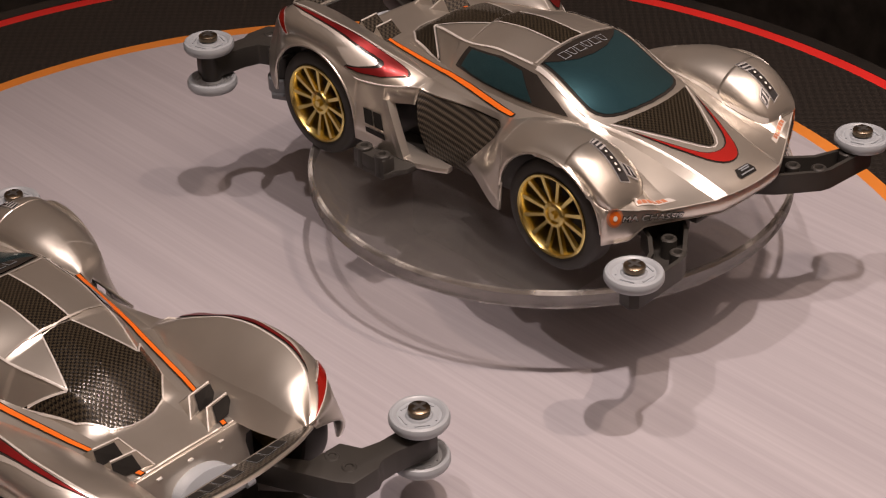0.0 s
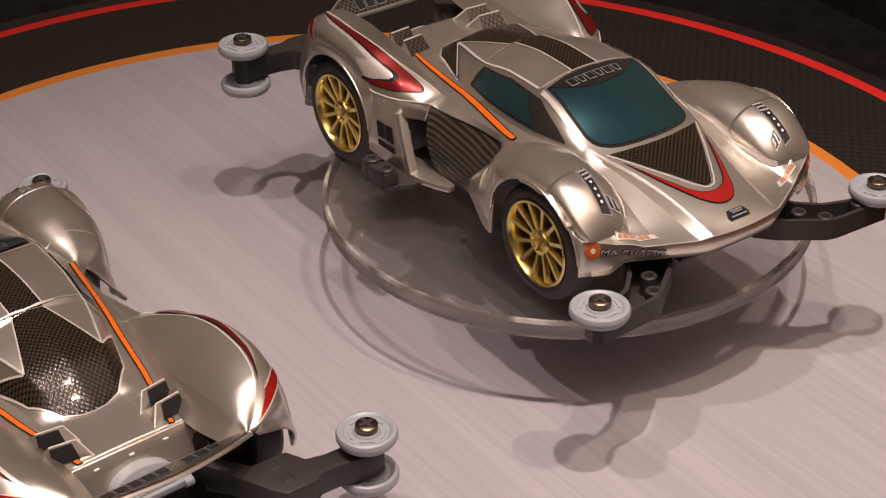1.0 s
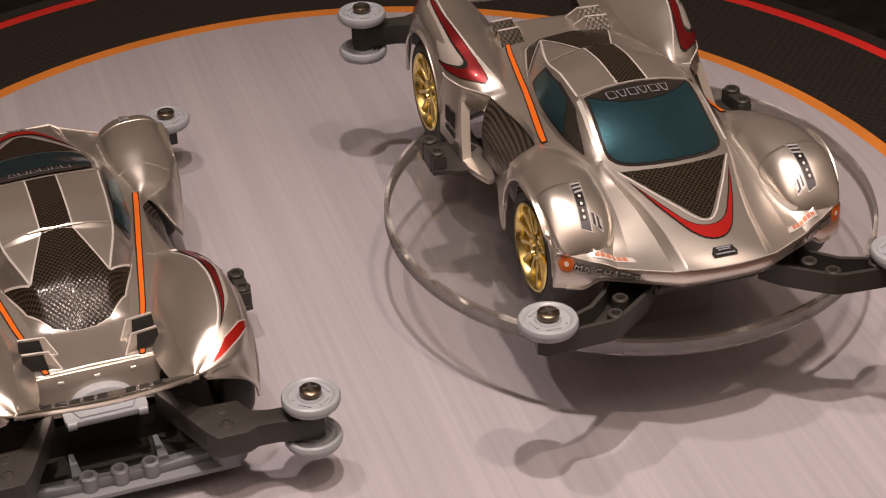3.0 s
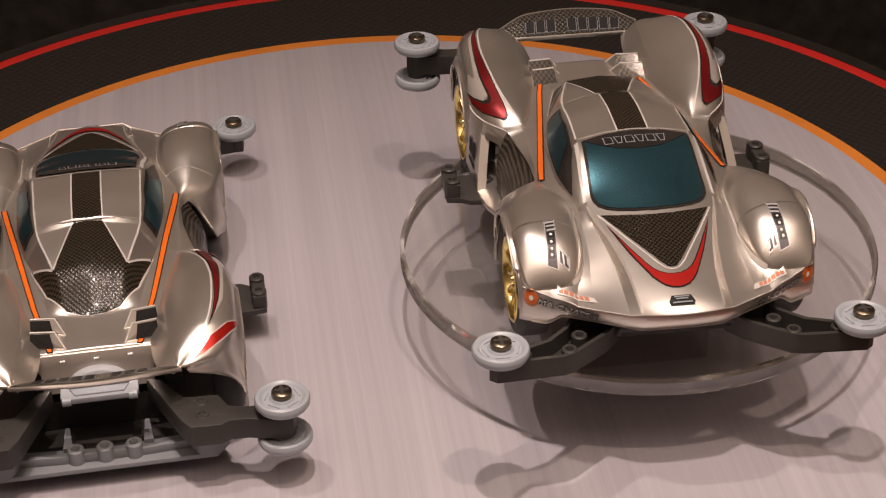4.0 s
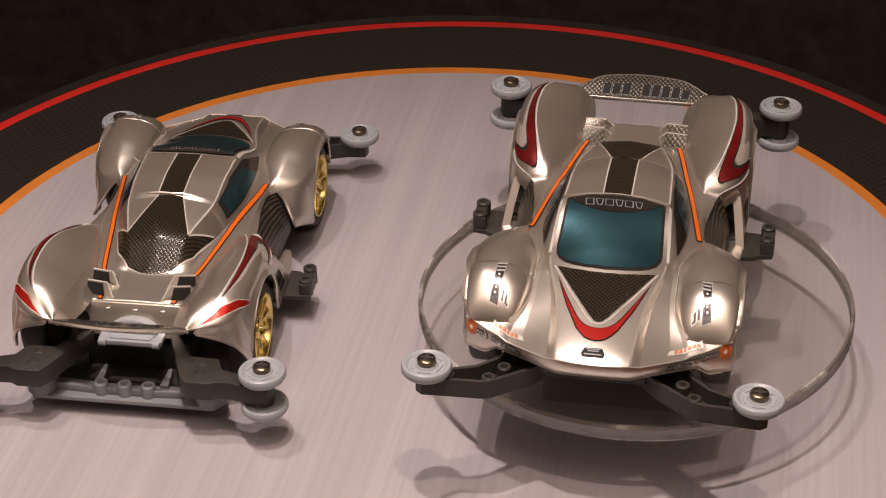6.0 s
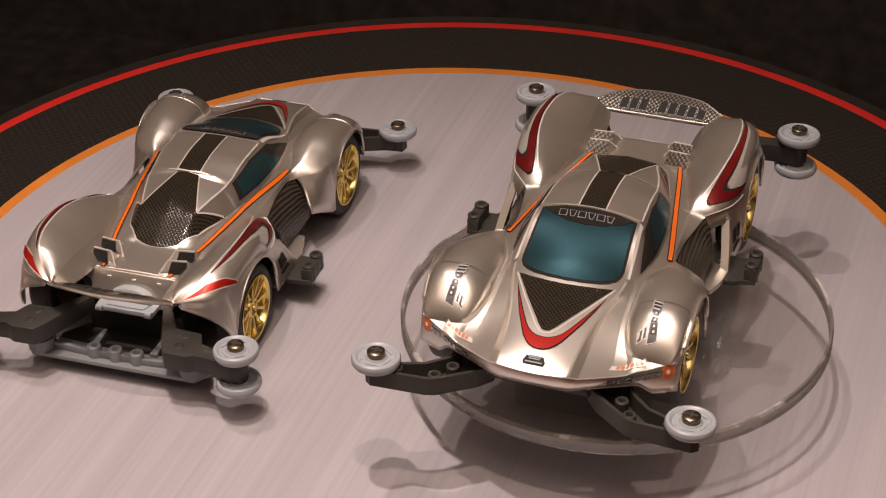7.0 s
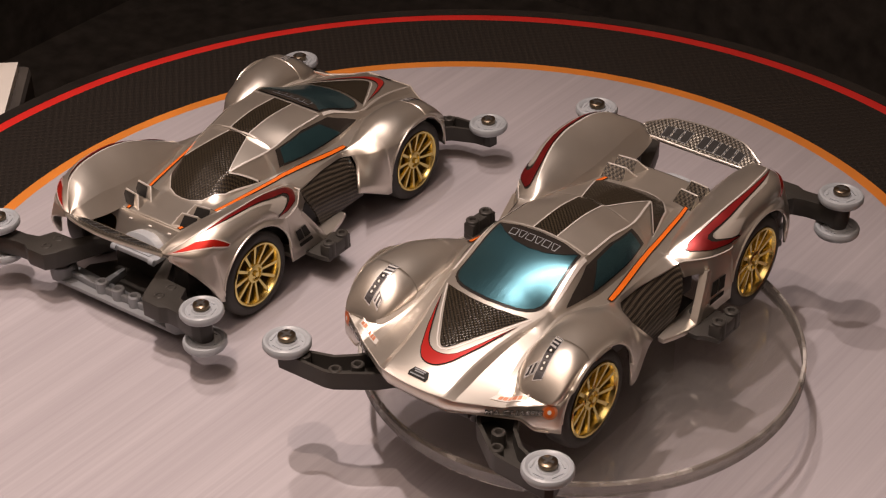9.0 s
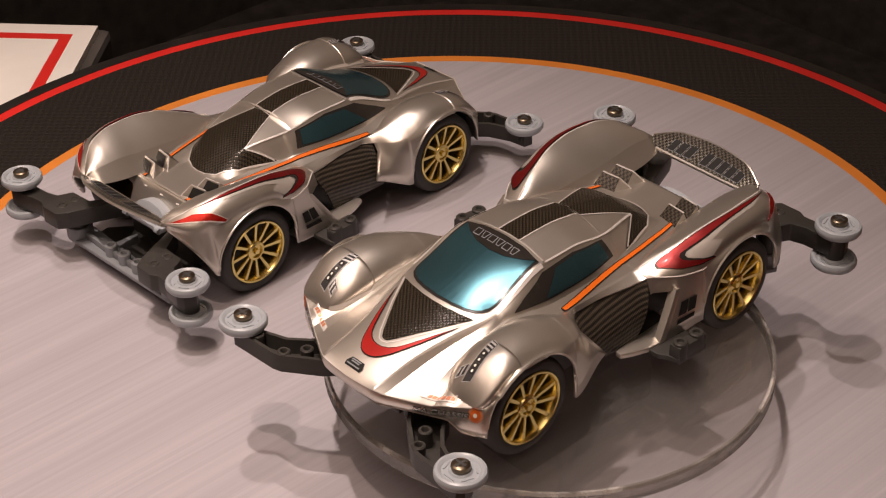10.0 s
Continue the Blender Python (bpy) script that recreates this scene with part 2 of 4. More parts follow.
def pchip(keys):
    """A smooth curve through (y, value) keys that does not overshoot."""
    k = sorted(keys)
    ys, vs = np.array([a for a, _ in k], float), np.array([b for _, b in k], float)
    h, d = np.diff(ys), np.diff(vs) / np.diff(ys)
    m = np.zeros(len(ys))
    for i in range(1, len(ys) - 1):
        if d[i - 1] * d[i] > 0:
            w1, w2 = 2 * h[i] + h[i - 1], h[i] + 2 * h[i - 1]
            m[i] = (w1 + w2) / (w1 / d[i - 1] + w2 / d[i])
    m[0], m[-1] = d[0], d[-1]

    def at(y):
        y = min(max(y, ys[0]), ys[-1])
        i = min(int(np.searchsorted(ys, y, side="right")) - 1, len(h) - 1)
        t = (y - ys[i]) / h[i]
        return float((1 + 2 * t) * (1 - t) ** 2 * vs[i] + t * (1 - t) ** 2 * h[i] * m[i] + t * t * (3 - 2 * t) * vs[i + 1] + t * t * (t - 1) * h[i] * m[i + 1])

    return at


# ---------------------------------------------------------------- the body's lines
# Each line runs from the nose (y = 7) to the tail (y = -6.4): x and z in centimetres.
NOSE, TAIL, DECK = 7.05, -6.35, -4.8
LINE_X = [
    pchip([(7.05, 0), (-6.35, 0)]),
    pchip([(7.05, 0.92), (5.97, 0.98), (5.17, 1.10), (4.5, 1.26), (3.42, 1.50), (1.66, 1.40), (-0.62, 1.30), (-2.27, 0.90), (-3.21, 0.71), (-4.8, 0.75)]),
    pchip([(7.05, 1.9), (6.2, 1.85), (5.5, 1.80), (4.5, 1.72), (3.4, 1.72), (2.95, 1.80), (1.7, 1.96), (0.5, 1.93), (-0.82, 1.70), (-1.18, 1.58), (-2.3, 1.3), (-3.2, 1.12), (-4.8, 0.95)]),
    pchip([(7.05, 2.25), (6.2, 2.15), (5.5, 2.0), (4.5, 1.85), (3.4, 1.85), (2.7, 2.0), (2.1, 2.22), (1.7, 2.30), (1.3, 2.26), (0.5, 2.20), (-1.09, 2.14), (-2, 1.88), (-3, 1.65), (-4.8, 1.3), (-6, 1.42), (-6.35, 1.75)]),
    pchip([(7.05, 2.75), (5.8, 2.75), (4.5, 2.72), (2.58, 2.66), (2.1, 2.60), (1.7, 2.42), (1.3, 2.31), (0.5, 2.28), (-0.5, 2.26), (-1.05, 2.26), (-1.6, 2.44), (-2.2, 2.65), (-3.0, 2.83), (-3.8, 2.90), (-4.6, 2.86), (-5.4, 2.70), (-6.0, 2.32), (-6.35, 1.95)]),
    pchip([(7.05, 3.40), (6.3, 3.43), (5.5, 3.46), (4.5, 3.48), (3.0, 3.46), (2.3, 3.33), (2.0, 3.12), (1.65, 2.60), (1.3, 2.36), (0.7, 2.36), (0, 2.44), (-0.45, 2.52), (-0.8, 2.58), (-1.05, 2.68), (-1.4, 2.94), (-1.8, 3.20), (-2.5, 3.38), (-4, 3.42), (-5, 3.36), (-5.8, 3.12), (-6.15, 2.75), (-6.35, 2.1)]),
    pchip([(7.05, 3.46), (6.3, 3.50), (5.5, 3.54), (4.5, 3.58), (2.9, 3.58), (2.3, 3.52), (1.65, 3.28), (-0.6, 3.30), (-1.6, 3.45), (-3, 3.52), (-5, 3.52), (-5.75, 3.42), (-6.0, 3.25), (-6.2, 2.85), (-6.35, 2.15)]),
]
LINE_Z = [
    pchip([(7.05, 2.12), (6.7, 2.32), (5.75, 2.61), (4.04, 3.04), (3.9, 3.08), (1.62, 3.78), (1.4, 3.81), (0.4, 3.86), (-0.7, 3.74), (-1.5, 3.62), (-2.27, 3.42), (-3.38, 2.735), (-3.48, 2.685), (-4.8, 2.66)]),
    pchip([(7.05, 2.18), (5.97, 2.49), (5.17, 2.69), (4.5, 2.84), (3.42, 3.03), (1.66, 3.72), (0.5, 3.72), (-0.62, 3.53), (-1.5, 3.46), (-2.27, 3.33), (-3.24, 2.765), (-3.36, 2.695), (-4.8, 2.66)]),
    pchip([(7.05, 2.05), (6.2, 2.18), (5.5, 2.33), (4.5, 2.62), (3.4, 2.87), (2.95, 2.92), (1.7, 2.86), (-0.82, 2.86), (-1.18, 2.82), (-2.3, 2.78), (-3.2, 2.72), (-4.8, 2.66)]),
    pchip([(7.05, 2.04), (6.2, 2.18), (5.5, 2.34), (4.5, 2.62), (3.4, 2.84), (2.7, 2.85), (1.7, 2.74), (0.5, 2.72), (-1.09, 2.70), (-3, 2.70), (-4.8, 2.64), (-6.35, 2.80)]),
    pchip([(7.05, 2.14), (6.7, 2.25), (6.2, 2.36), (5.5, 2.46), (4.82, 2.56), (4.72, 2.85), (4.63, 3.244), (4.6, 3.25), (4.5, 3.27), (3.8, 3.33), (3.2, 3.28), (2.58, 3.12), (2.0, 2.90), (1.6, 2.74), (0.5, 2.69), (-0.9, 2.69), (-1.05, 2.74), (-1.6, 3.03), (-2.2, 3.28), (-3.0, 3.55), (-3.8, 3.66), (-4.6, 3.68), (-5.4, 3.56), (-6.0, 3.22), (-6.35, 2.95)]),
    pchip([(7.05, 2.26), (6.8, 2.35), (6.5, 2.43), (6.0, 2.48), (5.5, 2.52), (5.2, 2.59), (5.06, 2.69), (4.9, 2.81), (4.7, 2.94), (4.6, 3.01), (4.5, 3.02), (3.6, 3.02), (2.6, 2.75), (1.9, 2.60), (1.5, 2.56), (0, 2.58), (-0.85, 2.62), (-1.05, 2.70), (-1.6, 2.69), (-2.4, 2.69), (-2.9, 2.86), (-3.4, 3.06), (-4.3, 3.14), (-5, 3.04), (-5.8, 2.88), (-6.35, 2.86)]),
]
FOLD_X = pchip([(-1.2, 2.10), (-1.6, 1.98), (-2.0, 1.90), (-2.8, 1.80), (-3.6, 1.74), (-4.4, 1.73), (-5.2, 1.76), (-6.0, 1.80), (-6.35, 1.88)])
FOLD_Z = pchip([(-1.2, 2.72), (-1.6, 2.74), (-2.0, 2.78), (-2.8, 2.88), (-3.6, 2.98), (-4.4, 3.08), (-5.2, 3.17), (-6.0, 3.12), (-6.35, 2.90)])
ARCH, CUT = 1.52, -1.70


def lip(y):
    """The height of the skirt's lower edge: over the wheels it is the arch."""
    for hub in (4.0, -4.0):
        if abs(y - hub) < ARCH:
            return max(1.55 + math.sqrt(ARCH**2 - (y - hub) ** 2), 1.3)
    if y > 4:
        return 1.38
    if y > 0:
        return 1.08 + max(0.0, 2.34 - y) * 0.85
    if y > -4:
        return 1.12
    return 1.38 if y > -5.6 else 1.38 + (y + 5.6) / -0.75 * 1.4


def lean(y):
    """How far the skirt's foot lies ahead of its top."""
    if 1.5 < y < 2.5:
        return -0.55 * min(max((2.42 - y) / 0.80, 0), 1) ** 1.2
    return 0.80 * min(max((y + 2.35) / 0.65, 0), 1) ** 1.3 if y < CUT + 0.05 else 0.0


def swept(x, y):
    """The nose is bowed in plan: its sides lie farther back."""
    g = min(max((y - 4.9) / 2.15, 0), 1)
    back = 0.05 * min(x / 0.94, 1) ** 2 + 1.36 * max(0.0, x - 0.94) / 2.36
    return y - back * g * g * (3 - 2 * g)


ACROSS = (7, 4, 3, 9)


def section(y, side):
    """The body's cross-section at y, from the middle out."""
    c = [Vector((LINE_X[i](y), 0, LINE_Z[i](y))) for i in range(6)]
    out = []
    crown = 0.06 * min(1.0, max(0.0, (4.2 - y) / 0.8)) + 0.03
    for k in range(ACROSS[0]):
        t = k / ACROSS[0]
        out.append(Vector((c[1].x * t, 0, c[0].z + (c[1].z - c[0].z) * t ** (2 if y > -0.7 else 1) + crown * (1 - t * t) * (0.6 if y > -0.7 else 0.2))))
    for k in range(ACROSS[1]):
        t = k / ACROSS[1]
        p = c[1].lerp(c[2], t) + Vector((0.16 * t * (1 - t), 0, 0.1 * t * (1 - t))) * (1 if -1 < y < 3.3 else 0.3)
        if k:
            u = (k - 1) / (ACROSS[1] - 1)
            w, v = 0.26 + 0.74 * u, 0.66 + 0.34 * u
            q = Vector((c[1].x + (c[2].x - c[1].x) * w, 0, c[1].z + (c[2].z - c[1].z) * v))
            p = p.lerp(q, min(max((y - 3.5) / 0.6, 0), 1))
        out.append(p)
    for k in range(ACROSS[2]):
        out.append(c[2].lerp(c[3], k / ACROSS[2]))
    ridge = min(max((-1.2 - y) / 0.6, 0), 1)
    fold = Vector((FOLD_X(max(min(y, -1.2), -6.35)), 0, FOLD_Z(max(min(y, -1.2), -6.35))))
    rise = min(max((c[4].z - c[3].z) / 0.62, 0), 1)
    n = ACROSS[3]
    for k in range(2 * n + 1):
        i, t = (3, k / n) if k <= n else (4, k / n - 1)
        bow = 4 * t * (1 - t)
        flat = c[i].lerp(c[i + 1], t)
        dome = flat + (Vector((-0.10, 0, 0.14)) if i == 3 else Vector((0.09, 0, 0.09))) * bow * rise
        if i == 3 and y > 1.3:
            turn = t * math.pi / 2
            arc = Vector((c[4].x - (c[4].x - c[3].x) * math.cos(turn), 0, c[3].z + (c[4].z - c[3].z) * math.sin(turn)))
            dome = dome.lerp(arc, min(1.0, (y - 1.3) / 0.7) * rise)
        if i == 4:
            edge = flat + Vector((0.145, 0, 0.09)) * bow
        elif k < 3:
            edge = c[3].lerp(fold, t * 3)
        else:
            u = (t - 1 / 3) * 1.5
            edge = fold.lerp(c[4], u) + Vector((-0.03, 0, 0.07)) * 4 * u * (1 - u)
        out.append(dome.lerp(edge, ridge))
    out = [Vector((v.x, swept(v.x, y), v.z)) for v in out]
    yy = swept(LINE_X[6](y), y)
    low = Vector((LINE_X[6](y), yy, lip(yy)))
    last = out[-1]
    for k in range(1, 5):
        t = k / 4
        out.append(last.lerp(low, t) + Vector((0.10 * t * (1 - t), lean(y) * max(0.0, t - 0.2) / 0.8, 0)))
    return [Vector((v.x * side, v.y, v.z)) for v in out]


INNER, DOME = sum(ACROSS[:3]), sum(ACROSS) + ACROSS[3]


def station(target):
    """The line parameter whose skirt stands at target."""
    lo, hi = TAIL, NOSE
    for _ in range(40):
        mid = (lo + hi) / 2
        lo, hi = (mid, hi) if swept(LINE_X[6](mid), mid) < target else (lo, mid)
    return (lo + hi) / 2


NECK, TIP, CREST, MIDDLE = 4.60, 5.74, 4.20, 2.66


def fender_scale(y):
    """How far the front fender's dome has closed in at y: 1 at its neck, 0 at its tip."""
    full = math.sqrt(max(0.0, 1 - ((y - CREST) / (TIP - CREST)) ** 2))
    return full / math.sqrt(1 - ((NECK - CREST) / (TIP - CREST)) ** 2)


def fender_row(y, side):
    """A cross-section of the front fender's rounded end, from its inner foot to its outer side."""
    base = [Vector((v.x, y, v.z)) for v in section(min(y, NECK), 1)[INNER : DOME + 1]]
    k = min(1.0, fender_scale(y)) if y > NECK else 1.0
    ease = min(max((y - NECK) / 0.6, 0), 1)
    row = []
    for v in base:
        x = MIDDLE + (v.x - MIDDLE) * (k**0.62 if v.x < MIDDLE else k**0.20)
        out = min(max((v.x - MIDDLE) / 0.8, 0), 1)
        row.append(Vector((x, y, 2.26 + (v.z - 2.26) * k ** (1 + (0.38 + 0.4 * out * out) * ease) + 0.004)))
    foot, side_foot = row[0].copy(), row[-1].copy()
    foot.z, side_foot.z = min(foot.z, 2.24), min(side_foot.z, max(2.26, lip(y) + 0.02))
    side_foot.x += 0.012
    return [Vector((v.x * side, v.y, v.z)) for v in [foot] + row + [side_foot]]


def fender_dome(bm, side):
    ys = [4.44, 4.52, NECK] + [NECK + (TIP - NECK) * math.sin(math.pi / 2 * k / 16) for k in range(1, 17)]
    rows = [[bm.verts.new(v) for v in fender_row(y, side)] for y in ys]
    made = []
    for a, b in zip(rows, rows[1:]):
        for k in range(len(a) - 1):
            q = [a[k], a[k + 1], b[k + 1], b[k]]
            made.append(bm.faces.new(q if side > 0 else q[::-1]))
    return made


def body_shell(bm):
    ys = list(np.arange(NOSE, TAIL, -0.075)) + [TAIL, CUT, -1.0]
    for hub in (4.0, -4.0):
        for end in (1, -1):
            ys = [y for y in ys if not 0.0 < (swept(LINE_X[6](y), y) - hub) * end - ARCH * 0.9 < ARCH * 0.12 or y == NOSE]
            ys += [station(hub + end * (ARCH * math.cos(radians(a)) - 0.0005)) for a in (0, 6, 12, 18, 24)] + [station(hub + end * (ARCH + 0.006))]
    ys.sort(reverse=True)
    for side in (1, -1):
        rows = [[bm.verts.new(v) for v in section(y, side)] for y in ys]
        for (ya, a), (yb, b) in zip(zip(ys, rows), zip(ys[1:], rows[1:])):
            mid = (ya + yb) / 2
            for k in range(len(a) - 1):
                if k < INNER and mid < DECK:
                    continue
                if k >= DOME and (CUT < mid < 1.62) and not (k == DOME and mid < -1.0):
                    continue
                q = [a[k], a[k + 1], b[k + 1], b[k]]
                bm.faces.new(q if side < 0 else q[::-1])
            if mid > 3.9:
                bm.edges.get((a[ACROSS[0] + 1], b[ACROSS[0] + 1])).smooth = False
            for k in (ACROSS[0], ACROSS[0] + ACROSS[1], INNER, INNER + ACROSS[3]):
                e = bm.edges.get((a[k], b[k]))
                if e and (k < INNER + ACROSS[3] or mid < -1.3):
                    e.smooth = False
            e = bm.edges.get((a[INNER + 3], b[INNER + 3]))
            if e and mid < -1.7:
                e.smooth = False
            if -3.0 < mid < -0.9:
                bm.edges.get((a[DOME], b[DOME])).smooth = False
        # the front face, down from the nose's edge
        front = rows[0][: DOME + 1]
        levels = [front, [], [], [], []]
        for v in front[:-1]:
            x = abs(v.co.x)
            g = min(max((x - 2.5) / 0.42, 0), 1)
            z = 1.66 - 0.28 * g * g * (3 - 2 * g)
            tuck = 0.20 * (1 - (x / 3.4) ** 2)
            for k in range(1, 5):
                t = k / 4
                levels[k].append(bm.verts.new((v.co.x, v.co.y + 0.16 * t * (1 - t) - tuck * t * t, v.co.z + (z - v.co.z) * t)))
        for k in range(1, 5):
            levels[k].append(rows[0][DOME + k])
        for k in range(len(front) - 1):
            bm.edges.get((front[k], front[k + 1])).smooth = False
        for r0, r1 in zip(levels, levels[1:]):
            for k in range(len(front) - 1):
                q = [r0[k], r0[k + 1], r1[k + 1], r1[k]]
                bm.faces.new(q[::-1] if side < 0 else q)
    bmesh.ops.remove_doubles(bm, verts=bm.verts, dist=0.0015)
    bmesh.ops.recalc_face_normals(bm, faces=bm.faces)
    for side in (1, -1):
        made = fender_dome(bm, side)
        bm.normal_update()
        if sum(f.normal.z * f.calc_area() for f in made) < 0:
            bmesh.ops.reverse_faces(bm, faces=made)


# ---------------------------------------------------------------- the car
car = tagged(new("model_car"), "silver metallic model racing car with gold wheels on a clear stand", "model car", "model cars")
bm = bmesh.new()
body_shell(bm)
TREE = BVHTree.FromBMesh(bm)
shell = part("body_shell", bm, PAINT, car, "champagne-silver metallic painted plastic body", crease=0)
solid = shell.modifiers.new("thickness", "SOLIDIFY")
solid.thickness, solid.offset = 0.0007, -1.0


def cast(a, b, way, side=1):
    """A point of the body, met from above ('z'), from the side ('x'), the front ('y') or the rear ('r')."""
    if way == "w":
        t = min(max((LINE_Z[1](a) - b) / max(LINE_Z[1](a) - LINE_Z[2](a), 0.05), 0), 1)
        hit, normal, _, _ = TREE.find_nearest(Vector(((LINE_X[1](a) * (1 - t) + LINE_X[2](a) * t) * side, a, b)))
        return hit, normal if normal.dot(Vector((side, 0, 1))) > 0 else -normal
    if way == "f":
        p = [Vector((LINE_X[i](a), a, LINE_Z[i](a))) for i in (4, 5)]
        p = p[0].lerp(p[1], b) + Vector((0.144, 0, 0.09)) * b * (1 - b) * 4
        hit, normal, _, _ = TREE.find_nearest(Vector((p.x * side, p.y, p.z)))
        return hit, normal if normal.dot(Vector((side, 0, 0.6))) > 0 else -normal
    if way == "z":
        start, d = Vector((a, b, 9)), Vector((0, 0, -1))
    elif way == "x":
        start, d = Vector((9 * side, a, b)), Vector((-side, 0, 0))
    elif way == "r":
        start, d = Vector((a, -12, b)), Vector((0, 1, 0))
    else:
        start, d = Vector((a, 12, b)), Vector((0, -1, 0))
    hit, normal, _, _ = TREE.ray_cast(start, d)
    if way == "x" and (hit is None or hit.x * side < 1.0):
        hit, normal, _, _ = TREE.find_nearest(Vector((2.8 * side, a, b)))
    if way == "y" and (hit is None or hit.y < 4):
        hit, normal, _, _ = TREE.find_nearest(Vector((a, 5.7, b)))
    if way == "r" and (hit is None or hit.y > -4.4):
        hit, normal, _, _ = TREE.find_nearest(Vector((a, -6.1, b)))
    if hit is None:
        return None, None
    return hit, normal if normal.dot(d) < 0 else -normal


def drape(bm, outline, way, side=1, lift=0.02, step=0.16):
    """Lays a flat outline on the body."""
    place = {"z": lambda a, b: (a, b, 0), "x": lambda a, b: (0, a, b), "y": lambda a, b: (a, 0, b), "r": lambda a, b: (a, 0, b), "w": lambda a, b: (0, a, b), "f": lambda a, b: (0, a, b)}[way]
    flat = bmesh.new()
    flat.faces.new([flat.verts.new(place(a, b)) for a, b in outline])
    flat.normal_update()
    bmesh.ops.triangulate(flat, faces=flat.faces[:])
    for _ in range(7):
        edges = [e for e in flat.edges if e.calc_length() > step]
        if not edges:
            break
        bmesh.ops.subdivide_edges(flat, edges=edges, cuts=1, use_grid_fill=True)
        bmesh.ops.triangulate(flat, faces=[f for f in flat.faces if len(f.verts) > 3])
    made, last = {}, None
    for v in flat.verts:
        a, b = {"z": (v.co.x, v.co.y), "x": (v.co.y, v.co.z), "y": (v.co.x, v.co.z), "r": (v.co.x, v.co.z), "w": (v.co.y, v.co.z), "f": (v.co.y, v.co.z)}[way]
        hit, normal = cast(a, b, way, side)
        last = last if hit is None else hit + normal * lift
        made[v] = bm.verts.new(last if last is not None else v.co)
    for f in flat.faces:
        bm.faces.new([made[v] for v in f.verts])
    flat.free()


def decal(name, outlines, way, mat, label="", side=1, lift=0.02, parent=None):
    b = bmesh.new()
    for o in outlines:
        drape(b, o, way, side, lift)
    bmesh.ops.recalc_face_normals(b, faces=b.faces)
    ref = {"z": Vector((0, 0, 1)), "x": Vector((side, 0, 0)), "y": Vector((0, 1, 0)), "r": Vector((0, -1, 0)), "w": Vector((side, 0, 0)), "f": Vector((side, 0, 0.5))}[way]
    if sum(f.normal.dot(ref) * f.calc_area() for f in b.faces) < 0:
        bmesh.ops.reverse_faces(b, faces=b.faces)
    return part(name, b, mat, parent or car, label)


def mirrored(half):
    """A closed outline from its right half, listed from front to back."""
    return half + [(-x, y) for x, y in half[::-1] if x > 1e-6]


def inset(outline, d):
    """The outline moved inwards by d."""
    n, out = len(outline), []
    area = sum(outline[i][0] * outline[(i + 1) % n][1] - outline[(i + 1) % n][0] * outline[i][1] for i in range(n))
    s = 1 if area > 0 else -1
    for i in range(n):
        p, q, r = (Vector(outline[(i + k) % n]) for k in (-1, 0, 1))
        n1, n2 = [Vector((-(v.y), v.x)).normalized() * s for v in (q - p, r - q)]
        m = (n1 + n2).normalized()
        out.append(tuple(q + m * d / max(0.4, m.dot(n1))))
    return out


def rounded(outline, steps=4):
    """The closed outline, smoothed."""
    n, out = len(outline), []
    for i in range(n):
        p = [Vector(outline[(i + k) % n]) for k in (-1, 0, 1, 2)]
        for k in range(steps):
            t = k / steps
            out.append(tuple(0.5 * (2 * p[1] + (p[2] - p[0]) * t + (2 * p[0] - 5 * p[1] + 4 * p[2] - p[3]) * t * t + (3 * p[1] - p[0] - 3 * p[2] + p[3]) * t**3)))
    return out


def bead(name, points, radius, mat, label="", parent=None):
    """A thin round bar along points in space."""
    b, rows = bmesh.new(), []
    pts = [Vector(p) for p in points]
    for i, p in enumerate(pts):
        d = (pts[min(i + 1, len(pts) - 1)] - pts[max(i - 1, 0)]).normalized()
        u = d.cross(Vector((0.31, 0.17, 0.9))).normalized()
        w = d.cross(u)
        rows.append([b.verts.new(p + (u * math.cos(a) + w * math.sin(a)) * radius) for a in (k * math.pi / 3 for k in range(6))])
    for r0, r1 in zip(rows, rows[1:]):
        for k in range(6):
            b.faces.new([r0[k], r0[(k + 1) % 6], r1[(k + 1) % 6], r1[k]])
    b.faces.new(rows[0]), b.faces.new(rows[-1])
    bmesh.ops.recalc_face_normals(b, faces=b.faces)
    return part(name, b, mat, parent or car, label)


def trail(points, width):
    """The outline of a thin line along points in plan."""
    p = [Vector(q) for q in points]
    left, right = [], []
    for k, q in enumerate(p):
        d = (p[min(k + 1, len(p) - 1)] - p[max(k - 1, 0)]).normalized()
        n = Vector((-d.y, d.x)) * width / 2
        left.append(tuple(q + n)), right.append(tuple(q - n))
    return left + right[::-1]


def line_along(i, y0, y1, n, shift=0.0):
    return [(LINE_X[i](y) + shift, swept(LINE_X[i](y), y)) for y in np.linspace(y0, y1, n)]


# windscreen: black surround, blue foil, dark sun strip
screen = mirrored([(0, 4.03), (0.5, 3.99), (0.86, 3.91), (1.10, 3.80), (1.27, 3.65), (1.36, 3.46), (1.385, 3.25), (1.31, 1.70), (0.7, 1.60), (0, 1.58)])
decal("windscreen_surround", [screen], "z", BLACK, "glossy black windscreen surround")
decal("windscreen", [inset(screen, 0.07)], "z", FOILBLUE, "blue mirror-foil windscreen", lift=0.035)
strip = mirrored([(0, 2.20), (0.5, 2.14), (0.95, 1.95), (1.27, 1.72), (0.7, 1.60), (0, 1.58)])
decal("sun_strip", [strip], "z", BLACK, "black sun strip", lift=0.05)

